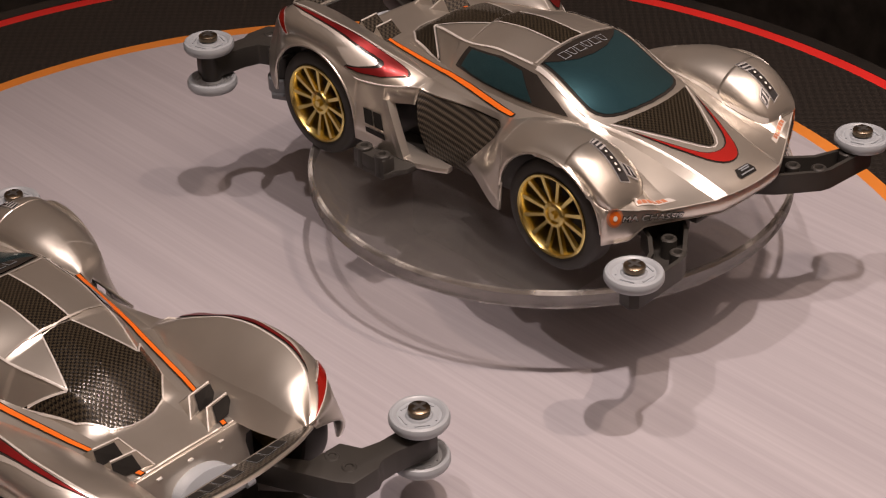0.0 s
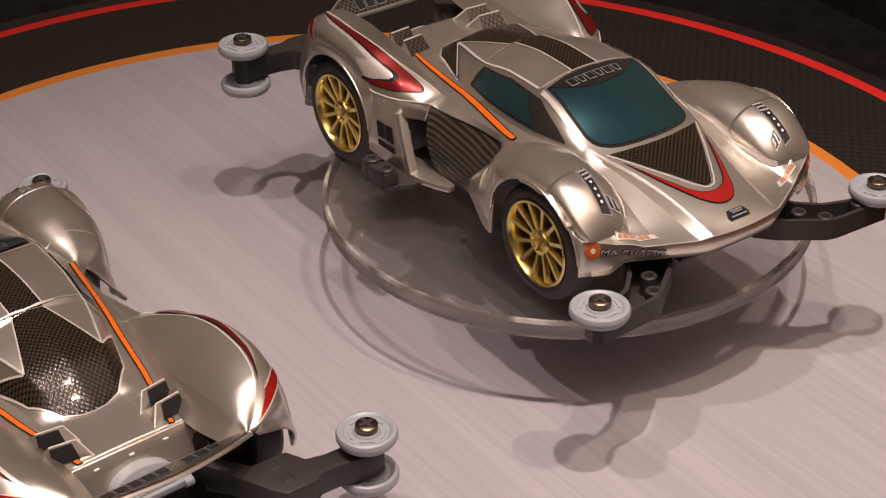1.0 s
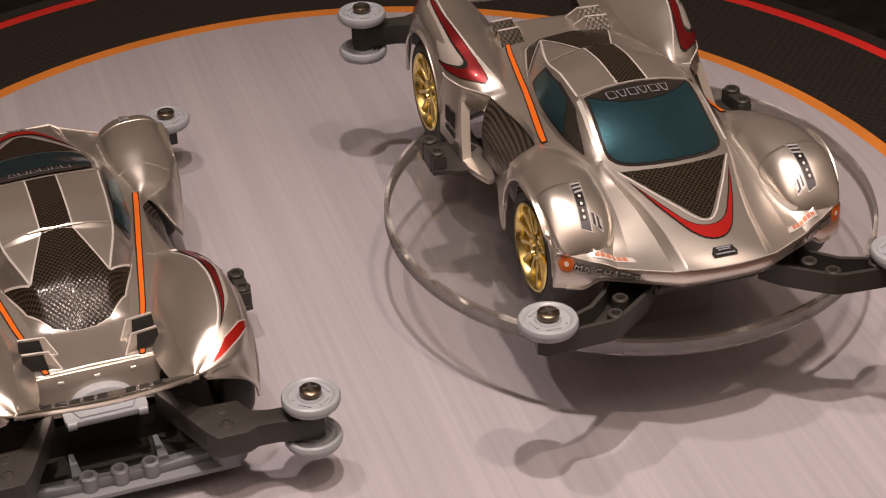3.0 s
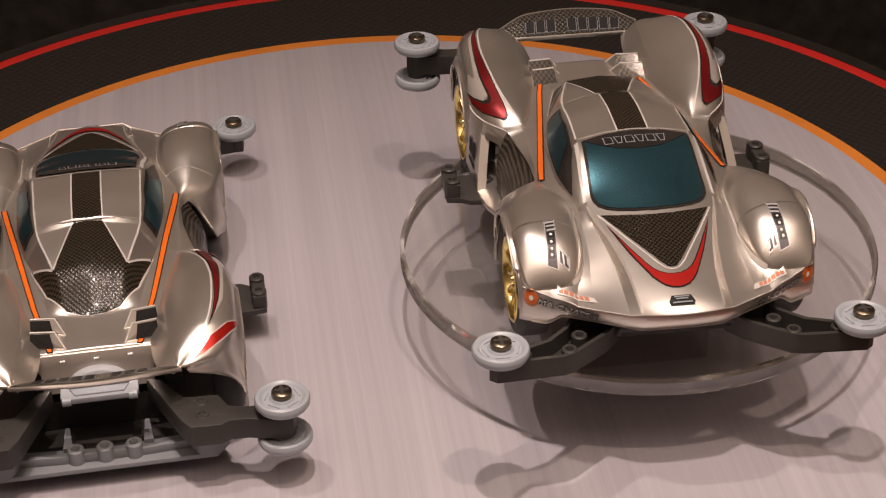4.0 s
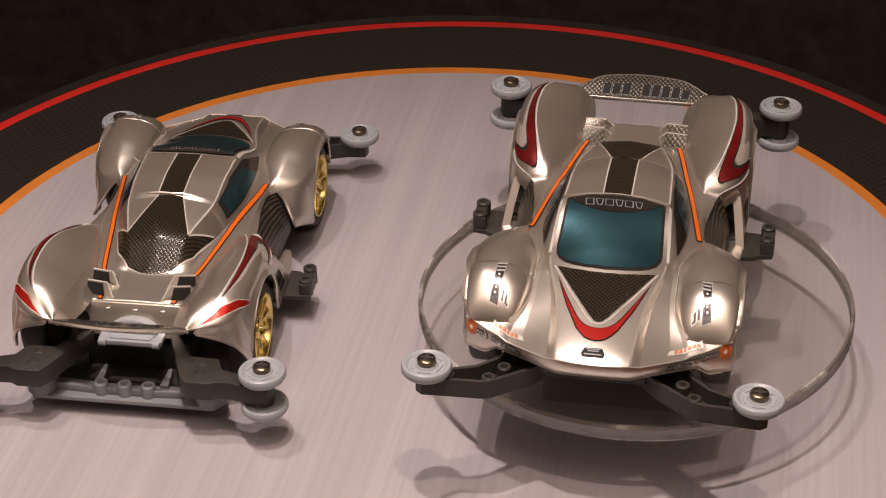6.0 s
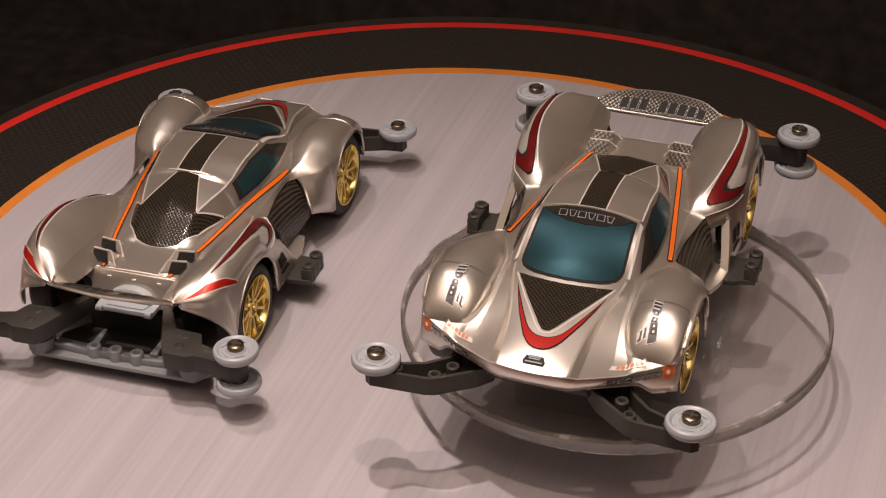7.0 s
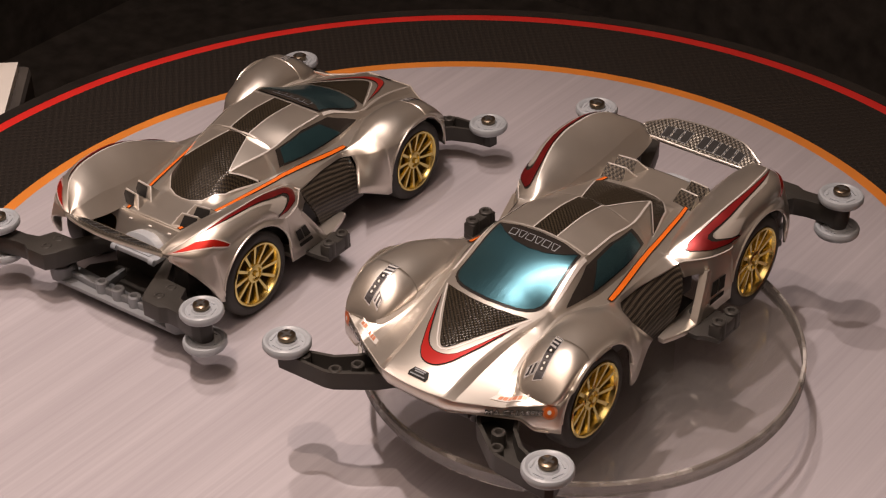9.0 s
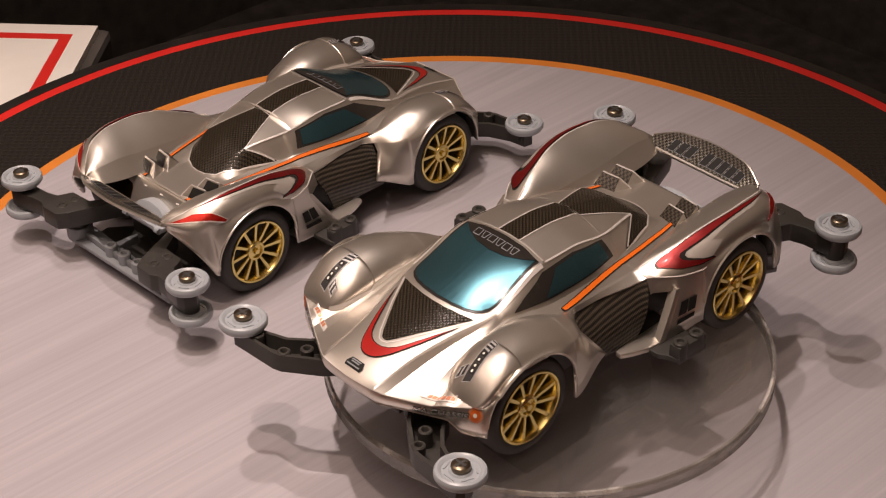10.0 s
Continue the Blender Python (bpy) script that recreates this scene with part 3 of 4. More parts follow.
# hood: carbon wedge, silver gap, red chevron with a black edge
decal("hood_panel", [mirrored([(0, 5.80), (0.10, 5.77), (0.24, 5.60), (0.79, 4.75), (1.27, 3.93), (0.9, 4.04), (0.4, 4.13), (0, 4.15)])], "z", CARBON, "woven carbon print on the hood")
for s in (1, -1):
    decal("hood_panel_line", [flipped(trail([(1.34, 3.90), (0.865, 4.75), (0.31, 5.64), (0.14, 5.83), (0, 5.87)], 0.035), s)], "z", BRIGHT, "bright silver line round the carbon print", lift=0.014)
chev = [(0, 6.42), (0.14, 6.40), (0.28, 6.33), (0.40, 6.21), (0.52, 6.04), (0.68, 5.70), (0.85, 5.32), (1.05, 4.78), (1.22, 4.25), (1.0, 4.72), (0.78, 5.18), (0.56, 5.60), (0.44, 5.78), (0.30, 5.91), (0.15, 5.98), (0, 6.0)]
decal("chevron_edge", [mirrored(chev)], "z", BLACK, "black edge of the chevron", lift=0.018)
decal("chevron", [inset(mirrored(chev), 0.028)], "z", RED, "red chevron print", lift=0.03)

# roof stripe and engine cover
decal("roof_stripe", [[(0.36, 1.50), (0.36, -0.72), (-0.36, -0.72), (-0.36, 1.50)]], "z", CARBON, "carbon-print roof stripe")
decal("engine_cover", [mirrored([(0, -0.74), (0.36, -0.74), (0.62, -1.5), (0.88, -2.25), (1.40, -1.6), (1.50, -1.45), (1.1, -2.7), (0.66, -3.25), (0.3, -3.42), (0, -3.46)])], "z", CARBON, "woven carbon print over the engine cover")

for side in (1, -1):
    # stripe with dark edges
    for stripe in ([(2.365, 1.75), (1.53, -3.0), (1.40, -3.56), (1.25, -3.56), (1.37, -3.0), (2.185, 1.75)], [(1.18, -4.60), (1.13, -4.79), (0.98, -4.79), (1.02, -4.60)]):
        decal("stripe_edge", [flipped(stripe, side)], "z", BLACK, lift=0.016)
        decal("side_stripe", [flipped(inset(stripe, 0.028), side)], "z", ORANGE, "orange stripe print", lift=0.03)


    # side window: black surround with a blue pane
    decal("window_surround", [[(2.98, 2.98), (1.80, 3.56), (0.6, 3.62), (-0.58, 3.46), (-0.76, 3.0), (1.2, 2.97)]], "w", BLACK, "glossy black window surround", side)
    decal("side_window", [[(1.98, 3.02), (1.36, 3.51), (0.5, 3.56), (-0.42, 3.44), (-0.54, 3.05), (0.8, 3.01)]], "w", FOILBLUE, "blue foil side window", side, 0.035)

    # flame on the rear fender
    flame = [(-5.6, 0.05), (-5.0, 0.055), (-4.58, 0.05), (-4.0, 0.04), (-3.34, 0.03), (-2.8, 0.025), (-2.4, 0.03), (-2.1, 0.05), (-1.84, 0.08), (-1.6, 0.12), (-1.44, 0.17), (-1.34, 0.27), (-1.32, 0.41), (-1.5, 0.60), (-1.66, 0.70), (-1.82, 0.77), (-2.14, 0.80), (-2.58, 0.85), (-2.9, 0.96), (-2.8, 0.84), (-2.55, 0.72), (-2.38, 0.64), (-2.2, 0.56), (-2.09, 0.48), (-2.07, 0.38), (-2.15, 0.31), (-2.35, 0.28), (-2.84, 0.28), (-3.3, 0.25), (-3.8, 0.21), (-4.3, 0.19), (-4.66, 0.17), (-5.2, 0.11)]
    decal("flame_border", [[(-5.3, 0.10), (-4.66, 0.17), (-3.8, 0.20), (-2.84, 0.27), (-2.2, 0.30), (-2.1, 0.48), (-2.35, 0.62), (-2.78, 0.84), (-3.0, 0.74), (-3.2, 0.62), (-3.05, 0.52), (-2.9, 0.43), (-3.3, 0.37), (-3.68, 0.31), (-4.2, 0.29), (-4.68, 0.27)]], "f", PALE, "pale silver border of the flame", side, 0.012)
    decal("flame_edge", [flame], "f", BLACK, side=side, lift=0.018)
    decal("flame", [[(-5.4, 0.075), (-4.58, 0.07), (-4.0, 0.06), (-3.34, 0.05), (-2.8, 0.045), (-2.4, 0.05), (-2.1, 0.07), (-1.84, 0.10), (-1.62, 0.14), (-1.48, 0.19), (-1.39, 0.28), (-1.37, 0.40), (-1.53, 0.575), (-1.68, 0.67), (-1.84, 0.74), (-2.14, 0.77), (-2.58, 0.82), (-2.86, 0.92), (-2.5, 0.73), (-2.25, 0.64), (-2.05, 0.56), (-1.94, 0.47), (-1.92, 0.36), (-2.02, 0.27), (-2.3, 0.235), (-2.84, 0.23), (-3.3, 0.205), (-3.8, 0.175), (-4.3, 0.155), (-4.7, 0.14), (-5.1, 0.10)]], "f", FLAME_RED, "metallic red flame print", side, 0.032)

    # tail light, head lamp strip, orange marker strip
    decal("tail_light", [[(-5.76, 0.21), (-5.36, 0.48), (-5.00, 0.93), (-5.08, 0.96), (-5.5, 0.66), (-5.9, 0.44), (-6.33, 0.25), (-6.10, 0.20)]], "f", LENS_RED, "red foil tail light on the fender's corner", side, 0.036)
    decal("tail_light_edge", [trail([(-5.0, 0.96), (-5.08, 0.98), (-5.5, 0.69), (-5.9, 0.47), (-6.33, 0.28)], 0.04)], "f", BRIGHT, "bright lower edge of the tail light", side, 0.03)
    decal("tail_light_edge", [trail([(-5.76, 0.19), (-5.35, 0.465), (-4.98, 0.94)], 0.025)], "f", BRIGHT, "bright upper edge of the tail light", side, 0.03)
    strip = [(2.50, 4.42), (2.75, 4.50), (2.83, 5.50), (2.58, 5.57)]
    lamp = decal("headlight_strip", [flipped(strip, side)], "z", FOIL, "dark headlight strip with a silver outline")
    decal("headlight_glass", [flipped(inset(strip, 0.02), side)], "z", LAMP_PRINT, "dark lamp print", lift=0.03, parent=lamp)
    for k in range(4):
        y = 4.90 + 0.175 * k - 0.012 * k * k
        decal("headlight_socket", [[(side * (2.655 + 0.014 * k + x), y + v) for x, v in ((-0.075, -0.058), (0.075, -0.058), (0.075, 0.058), (-0.075, 0.058))]], "z", BLACK, lift=0.036, parent=lamp)
        decal("headlight_lens", [[(side * (2.655 + 0.014 * k + 0.032 * math.cos(a * math.pi / 5)), y + 0.032 * math.sin(a * math.pi / 5)) for a in range(10)]], "z", WHITE, lift=0.044, parent=lamp)
    for k in range(3):
        y = 4.49 + 0.115 * k
        decal("headlight_bar", [flipped([(2.50, y), (2.73, y + 0.05), (2.735, y + 0.105), (2.505, y + 0.055)], side)], "z", FOIL, lift=0.04, parent=lamp)
    inner = [(2.30, 5.34), (2.53, 5.18), (2.56, 5.46), (2.33, 5.57)]
    decal("inner_lamp", [flipped(inner, side)], "z", FOIL, "small silver foil lamp", lift=0.024)
    decal("inner_lamp_glass", [flipped(inset(inner, 0.03), side)], "z", LAMP_PRINT, lift=0.034)
    for x in (2.34, 2.43):
        decal("inner_lamp_bar", [flipped([(x, 5.37 - (x - 2.34) * 0.7), (x + 0.04, 5.34 - (x - 2.34) * 0.7), (x + 0.045, 5.47), (x + 0.005, 5.50)], side)], "z", FOIL, lift=0.042)
    marker = [(2.64, 5.72), (2.68, 5.88), (1.80, 6.26), (1.86, 6.08)]
    decal("marker_strip", [flipped(marker, side)], "z", BRIGHT, "orange and silver marker strip", lift=0.026)
    for k in range(6):
        t0, t1 = (k + 0.10) / 6.4, (k + 0.90) / 6.4
        a0, b0, a1, b1 = (2.61, 5.75), (2.64, 5.85), (1.93, 6.06), (1.91, 6.18)
        q = [(p[0] + (r[0] - p[0]) * t, p[1] + (r[1] - p[1]) * t) for p, r, t in ((a0, a1, t0), (a0, a1, t1), (b0, b1, t1), (b0, b1, t0))]
        decal("marker_bar", [flipped(q, side)], "z", ORANGE_FOIL, lift=0.036)

    # fine pale panel lines
    lines = [[(2.0, 2.54), (2.7, 2.56), (3.3, 2.46), (3.3, 2.43), (2.7, 2.53), (2.0, 2.51)], [(1.94, -1.02), (2.32, -1.08), (2.32, -1.11), (1.94, -1.05)]]
    for o in lines:
        decal("panel_line", [flipped(o, side)], "z", PALE, lift=0.012)
    decal("cover_line", [flipped(trail([(0.38, -0.74), (0.64, -1.5), (0.91, -2.25)], 0.034), side)], "z", BRIGHT, lift=0.026)
    decal("cover_line", [flipped(trail([(0.91, -2.25), (1.2, -1.88), (1.45, -1.55)], 0.034), side)], "z", BRIGHT, lift=0.026)
    decal("cover_rim", [flipped(trail([(1.52, -1.45), (1.11, -2.72), (0.67, -3.28), (0.3, -3.45), (0, -3.49)], 0.03), side)], "z", BRIGHT, "bright line round the engine cover", lift=0.026)
    decal("stripe_line", [flipped([(0.362, 1.5), (0.398, 1.5), (0.398, -0.7), (0.362, -0.7)], side)], "z", BRIGHT, lift=0.024)

    # Ridge, pillar, crest and foot lines paint the highlights on the body's edges.
    decal("ridge_highlight", [flipped(trail(line_along(1, 6.98, 3.5, 14, 0.015), 0.05), side)], "z", PALE, "pale highlight painted along the hood's ridge", lift=0.012)
    decal("pillar_highlight", [flipped(trail(line_along(1, 3.4, 1.7, 8, 0.03), 0.07), side)], "z", BRIGHT, lift=0.03)
    foot = [(LINE_X[3](y) + 0.0, y) for y in np.linspace(3.0, 4.5, 8)] + [(fender_row(y, 1)[0].x - 0.012, y) for y in np.linspace(4.62, 5.68, 14)]
    decal("fender_line", [flipped(trail(foot, 0.034), side)], "z", BRIGHT, "bright line drawn along the crease at the fender's foot", lift=0.014)
    decal("crest_highlight", [flipped(trail(line_along(4, -1.15, -6.2, 18), 0.035), side)], "z", BRIGHT, lift=0.012)
    decal("roof_line", [flipped(trail(line_along(1, 1.55, -2.2, 12), 0.028), side)], "z", BRIGHT, lift=0.03)

    # A brighter bead stands in for the light on the narrow ledge.
    bead("ledge_highlight", [(side * 2.30, -1.05, 2.71)] + [(side * (LINE_X[5](y) + 0.004), y, LINE_Z[5](y)) for y in np.linspace(-1.02, -2.55, 14)], 0.020, BRIGHT)
    for hub in (4.0, -4.0):
        arc = []
        for a in range(4, 177, 6):
            y = station(hub + ARCH * math.cos(radians(a)))
            arc.append((side * (LINE_X[6](y) - 0.01), hub + ARCH * math.cos(radians(a)), 1.55 + ARCH * math.sin(radians(a))))
        bead("arch_lip", arc, 0.035, PAINT, "rolled lip of the wheel arch")

    # maker's plate on the quarter panel, as plain shapes
    for o in ([(-1.50, 1.62), (-1.80, 1.64), (-1.90, 2.02), (-1.66, 2.0)], [(-1.84, 1.64), (-2.12, 1.66), (-2.20, 2.04), (-1.94, 2.02)], [(-1.42, 1.40), (-2.08, 1.44), (-2.11, 1.57), (-1.48, 1.54)]):
        decal("maker_plate", [o], "x", LETTER, "dark plain-shaped maker's mark", side)

edge = section(NOSE, 1)[: DOME + 1]
edge = [Vector((-v.x, v.y, v.z)) for v in edge[:0:-1]] + edge
bead("nose_edge", [v + Vector((0, 0.004, 0.004)) for v in edge], 0.018, PALE, "bright edge of the nose")
foot = []
for k in range(61):
    x = -3.2 + 6.4 * k / 60
    g = min(max((abs(x) - 2.5) / 0.42, 0), 1)
    foot.append((x, swept(abs(x), NOSE) - 0.20 * (1 - (x / 3.4) ** 2), 1.66 - 0.28 * g * g * (3 - 2 * g)))
bead("fascia_lip", foot, 0.022, PALE, "bright lower lip of the nose")
decal("peak_line", [[(1.28, -0.64), (0, -0.72), (-1.28, -0.64), (-1.28, -0.61), (0, -0.69), (1.28, -0.61)]], "z", PALE, lift=0.028)
decal("screen_line", [[(1.36, 1.62), (0.7, 1.53), (0, 1.51), (-0.7, 1.53), (-1.36, 1.62), (-1.36, 1.57), (-0.7, 1.48), (0, 1.46), (0.7, 1.48), (1.36, 1.57)]], "z", PALE, lift=0.026)
for dy, w in ((6.67, 0.17), (6.72, 0.14), (6.80, 0.22)):
    decal("emblem_bar", [[(w, dy + 0.016), (w, dy - 0.016), (-w, dy - 0.016), (-w, dy + 0.016)]], "z", GREY, lift=0.05)
decal("nose_emblem", [[(0.27, 6.86), (0.30, 6.77), (0.22, 6.62), (-0.22, 6.62), (-0.30, 6.77), (-0.27, 6.86)]], "z", LETTER, "small dark emblem in plain shapes")
for k in range(6):
    x = 0.76 - 0.26 * k
    n = 0.06 if k % 2 else 0.0
    mark = [(x + 0.03 - n, 2.00), (x - 0.20 + n, 2.00), (x - 0.17, 1.76), (x + 0.05, 1.76)]
    decal("sun_strip_mark", [mark], "z", GREY, "pale outlined bar of a maker's mark", lift=0.06)
    decal("sun_strip_core", [inset(mark, 0.022)], "z", BLACK, lift=0.068)


def lettering(words, height, weight):
    """The words as flat faces: (x, y) outlines in a box that starts at 0, 0."""
    data = bpy.data.curves.new("words", "FONT")
    data.body, data.size, data.shear, data.offset = words, 1.0, 0.2, weight
    ob = new("words", data)
    me = bpy.data.meshes.new_from_object(ob.evaluated_get(bpy.context.evaluated_depsgraph_get()))
    xs, ys = [v.co.x for v in me.vertices], [v.co.y for v in me.vertices]
    k = height / (max(ys) - min(ys))
    b = bmesh.new()
    b.from_mesh(me)
    bmesh.ops.triangulate(b, faces=b.faces[:])
    for _ in range(4):
        long_edges = [e for e in b.edges if e.calc_length() > 0.12]
        if long_edges:
            bmesh.ops.subdivide_edges(b, edges=long_edges, cuts=1)
            bmesh.ops.triangulate(b, faces=[f for f in b.faces if len(f.verts) > 3])
    b.verts.index_update()
    verts = [((v.co.x - min(xs)) * k, (v.co.y - min(ys)) * k) for v in b.verts]
    faces = [tuple(v.index for v in f.verts) for f in b.faces]
    b.free()
    bpy.data.objects.remove(ob)
    return verts, faces, (max(xs) - min(xs)) * k


for name, weight, tall, mat, up, words in (("chassis_lettering", 0.06, 0.17, LETTER, 0.026, "dark outlined letters MA CHASSIS on the front corner"), ("lettering_face", 0.0, 0.13, FOIL, 0.036, "silver foil face of the letters")):
    verts, faces, width = lettering("MA CHASSIS", tall, weight)
    rim = (0.17 - tall) / 2
    for start in (3.10, -1.82):
        b = bmesh.new()
        made = []
        for x, z in verts:
            at = start - rim - x / width * (1.28 - 2 * rim)
            hit, n = cast(at, 1.79 + rim + z + 0.13 * (abs(at) - 1.82) / 1.28, "y")
            made.append(b.verts.new(hit + n * up))
        for f in faces:
            if not b.faces.get([made[i] for i in f]):
                b.faces.new([made[i] for i in f])
        part(name, b, mat, car, words, smooth=False)
for side in (1, -1):
    for name, w, h, mat, up in (("marker_glow", 0.17, 0.23, ORANGE_FOIL, 0.018), ("marker_dot", 0.12, 0.17, ORANGE, 0.024), ("marker_core", 0.045, 0.065, WHITE, 0.034)):
        decal(name, [[(side * 3.22 + w * math.cos(a * math.pi / 8), 2.05 + h * math.sin(a * math.pi / 8)) for a in range(16)]], "y", mat, "orange printed dot with a white centre", lift=up)

# rear wing
b = bmesh.new()
wing = pchip([(-1.98, -6.40), (-1.12, -6.80), (0, -6.92), (1.12, -6.80), (1.98, -6.40)])
wing_z = pchip([(-1.98, 2.99), (-1.12, 3.22), (0, 3.25), (1.12, 3.22), (1.98, 2.99)])
rows = []
for k in range(33):
    x = -1.98 + 3.96 * k / 32
    f0 = -6.10 - 0.05 * (abs(x) / 1.98) ** 4
    p = [(x, f0, 2.84), (x, f0 * 0.5 + wing(x) * 0.5, (2.86 + wing_z(x)) / 2 - 0.01), (x, wing(x), wing_z(x)), (x, wing(x) - 0.05, wing_z(x) - 0.06), (x, wing(x) + 0.03, wing_z(x) - 0.14), (x, f0 - 0.04, 2.74)]
    rows.append([b.verts.new(q) for q in p])
for r0, r1 in zip(rows, rows[1:]):
    for k in range(6):
        b.faces.new([r0[k], r0[(k + 1) % 6], r1[(k + 1) % 6], r1[k]])
b.faces.new(rows[0]), b.faces.new(rows[-1][::-1])
bmesh.ops.recalc_face_normals(b, faces=b.faces)
wing_part = part("rear_wing", b, PAINT, car, "silver rear wing between the tail fenders")
rows = []
for k in range(25):
    x = -1.92 + 3.84 * k / 24
    f0 = -6.12 - 0.05 * (abs(x) / 1.98) ** 4
    rows.append([(x, f0 + (wing(x) + 0.02 - f0) * t, 2.865 + (wing_z(x) - 0.005 - 2.85) * t + 0.02) for t in (0.02, 0.35, 0.68, 1)])
for name, k0, k1, mat, words in (("wing_foil", 0, 2, CARBON_FOIL, "silver woven foil on the wing"), ("wing_crest", 2, 3, CARBON_FIN, "darker woven foil along the wing's crest")):
    b = bmesh.new()
    grid = [[b.verts.new(p) for p in r[k0 : k1 + 1]] for r in rows]
    for r0, r1 in zip(grid, grid[1:]):
        for k in range(k1 - k0):
            b.faces.new([r0[k], r1[k], r1[k + 1], r0[k + 1]])
    bmesh.ops.recalc_face_normals(b, faces=b.faces)
    part(name, b, mat, wing_part, words)
bead("wing_front_edge", [(x, -6.10 - 0.05 * (abs(x) / 1.98) ** 4 + 0.01, 2.84) for x in np.linspace(-1.92, 1.92, 25)], 0.020, PAINT, "silver front edge of the wing", wing_part)
bead("wing_edge", [(x, wing(x) - 0.03, wing_z(x) - 0.01) for x in np.linspace(-1.94, 1.94, 25)], 0.045, PAINT, "bright trailing edge of the wing", wing_part)
for k in range(9):
    if k == 3:
        continue
    x = 1.22 - 0.30 * k
    for name, d, mat, up in (("wing_mark_outline", 0.0, GREY, 0.030), ("wing_mark", 0.014, LETTER, 0.040)):
        q = []
        for dx, t in ((0.03 - d, 0.10 + d), (-0.23 + d, 0.10 + d), (-0.27 + d, 0.62 - d), (-0.01 - d, 0.62 - d)):
            xx = x + dx
            q.append((xx, -6.12 + (wing(xx) + 6.12) * t, 2.865 + (wing_z(xx) - 2.85) * t + up))
        b = bmesh.new()
        b.faces.new([b.verts.new(p) for p in q])
        part(name, b, mat, wing_part, "dark bar of printed lettering" if d else "", smooth=False)

# louvres beside the engine cover: a wedge whose mouth, a black patch, leans forward
for side in (1, -1):
    for r in (-4.0, -4.56):
        f, lo = r + 0.58, 2.655
        pts = [Vector((x * side, yy, z)) for x, yy, z in ((0.84, f - 0.10, lo), (1.52, f, lo + 0.03), (1.54, r + 0.06, lo), (0.70, r - 0.12, lo), (0.92, r + 0.15, 3.00), (1.50, r + 0.22, 3.01))]

        def spot(corners, u, v, out):
            """A point on a four-cornered face, lifted off it."""
            a, b_, c, d = corners
            n = (b_ - a).cross(d - a).normalized() * side
            return a.lerp(b_, u).lerp(d.lerp(c, u), v) + n * out

        rear, slope = (pts[3], pts[2], pts[5], pts[4]), (pts[1], pts[0], pts[4], pts[5])
        b = bmesh.new()
        v = [b.verts.new(p) for p in pts]
        for q in ((0, 1, 5, 4), (0, 4, 3), (1, 2, 5), (3, 4, 5, 2), (0, 3, 2, 1)):
            b.faces.new([v[i] for i in q])
        bmesh.ops.recalc_face_normals(b, faces=b.faces)
        louvre = part("louvre", b, PAINT, car, "small silver louvre with a carbon-print slope and a dark mouth", smooth=False)
        # The wedge is closed; a flat black patch stands for the mouth's shade.
        b = bmesh.new()
        b.faces.new([b.verts.new(spot(rear, u, w, 0.030)) for u, w in ((0.32, 0.02), (0.99, 0.02), (0.99, 0.90), (0.22, 0.90))])
        part("louvre_mouth_shade", b, LETTER, louvre, "flat black patch for the shade inside the mouth", smooth=False)
        bead("louvre_frame", [pts[3], pts[4], pts[5]], 0.022, BRIGHT, "rolled bright edge of the louvre", louvre)
        b = bmesh.new()
        b.faces.new([b.verts.new(spot(slope, u, w, 0.008)) for u, w in ((0.0, 0.0), (1.0, 0.0), (1.0, 1.0), (0.0, 1.0))])
        part("louvre_foil", b, CARBON_FIN, louvre, "dark carbon-print foil", smooth=False)

# tail panel below the deck, and the grey motor cover
b = bmesh.new()
prism(b, [(-1.30, 1.80), (1.30, 1.80), (1.34, 2.22), (1.42, 2.34), (1.66, 2.38), (1.66, 2.63), (-1.66, 2.63), (-1.66, 2.38), (-1.42, 2.34), (-1.34, 2.22)], -0.05, 0.05, 0.015)
bmesh.ops.rotate(b, verts=b.verts, cent=(0, 0, 0), matrix=Matrix.Rotation(radians(90), 3, "X"))
bmesh.ops.translate(b, verts=b.verts, vec=(0, -4.80, 0))
for v in b.verts:
    v.co.y -= (2.62 - v.co.z) * 0.5
part("tail_panel", b, PAINT, car, "flat silver tail panel")
b = bmesh.new()
prism(b, [(-0.92, -5.0), (-0.92, -5.68), (-0.82, -5.78), (0.82, -5.78), (0.92, -5.68), (0.92, -5.0)], 1.82, 1.98, 0.04)
prism(b, [(-0.68, -5.1), (-0.72, -5.38), (-0.58, -5.68), (0.58, -5.68), (0.72, -5.38), (0.68, -5.1)], 1.96, 2.02, 0.025)
for x in (-0.78, 0.78):
    lathe(b, [(0, -0.10), (0.10, -0.10), (0.10, 0.10), (0, 0.10)], 20, Matrix.Translation((x, -5.76, 1.90)) @ Matrix.Rotation(radians(90), 4, "Y"))
part("motor_cover", b, ROLLER, car, "light grey plastic motor cover")
b = bmesh.new()
prism(b, [(0.72 * math.cos(a * math.pi / 20), 0.40 * math.sin(a * math.pi / 20)) for a in range(21)], 0, 0.42, 0.05)
bmesh.ops.rotate(b, verts=b.verts, cent=(0, 0, 0), matrix=Matrix.Rotation(radians(76), 3, "X"))
bmesh.ops.translate(b, verts=b.verts, vec=(0, -5.05, 1.93))
part("motor_end", b, ROLLER, car, "rounded light grey motor end")
for x in (-0.80, 0, 0.80):
    b = bmesh.new()
    y = -4.86 - (2.62 - 2.48) * 0.5
    box(b, x - 0.06, x + 0.06, y - 0.03, y + 0.03, 2.46, 2.50, 0.01)
    part("panel_clip", b, BRIGHT, car, "small bright clip on the tail panel")

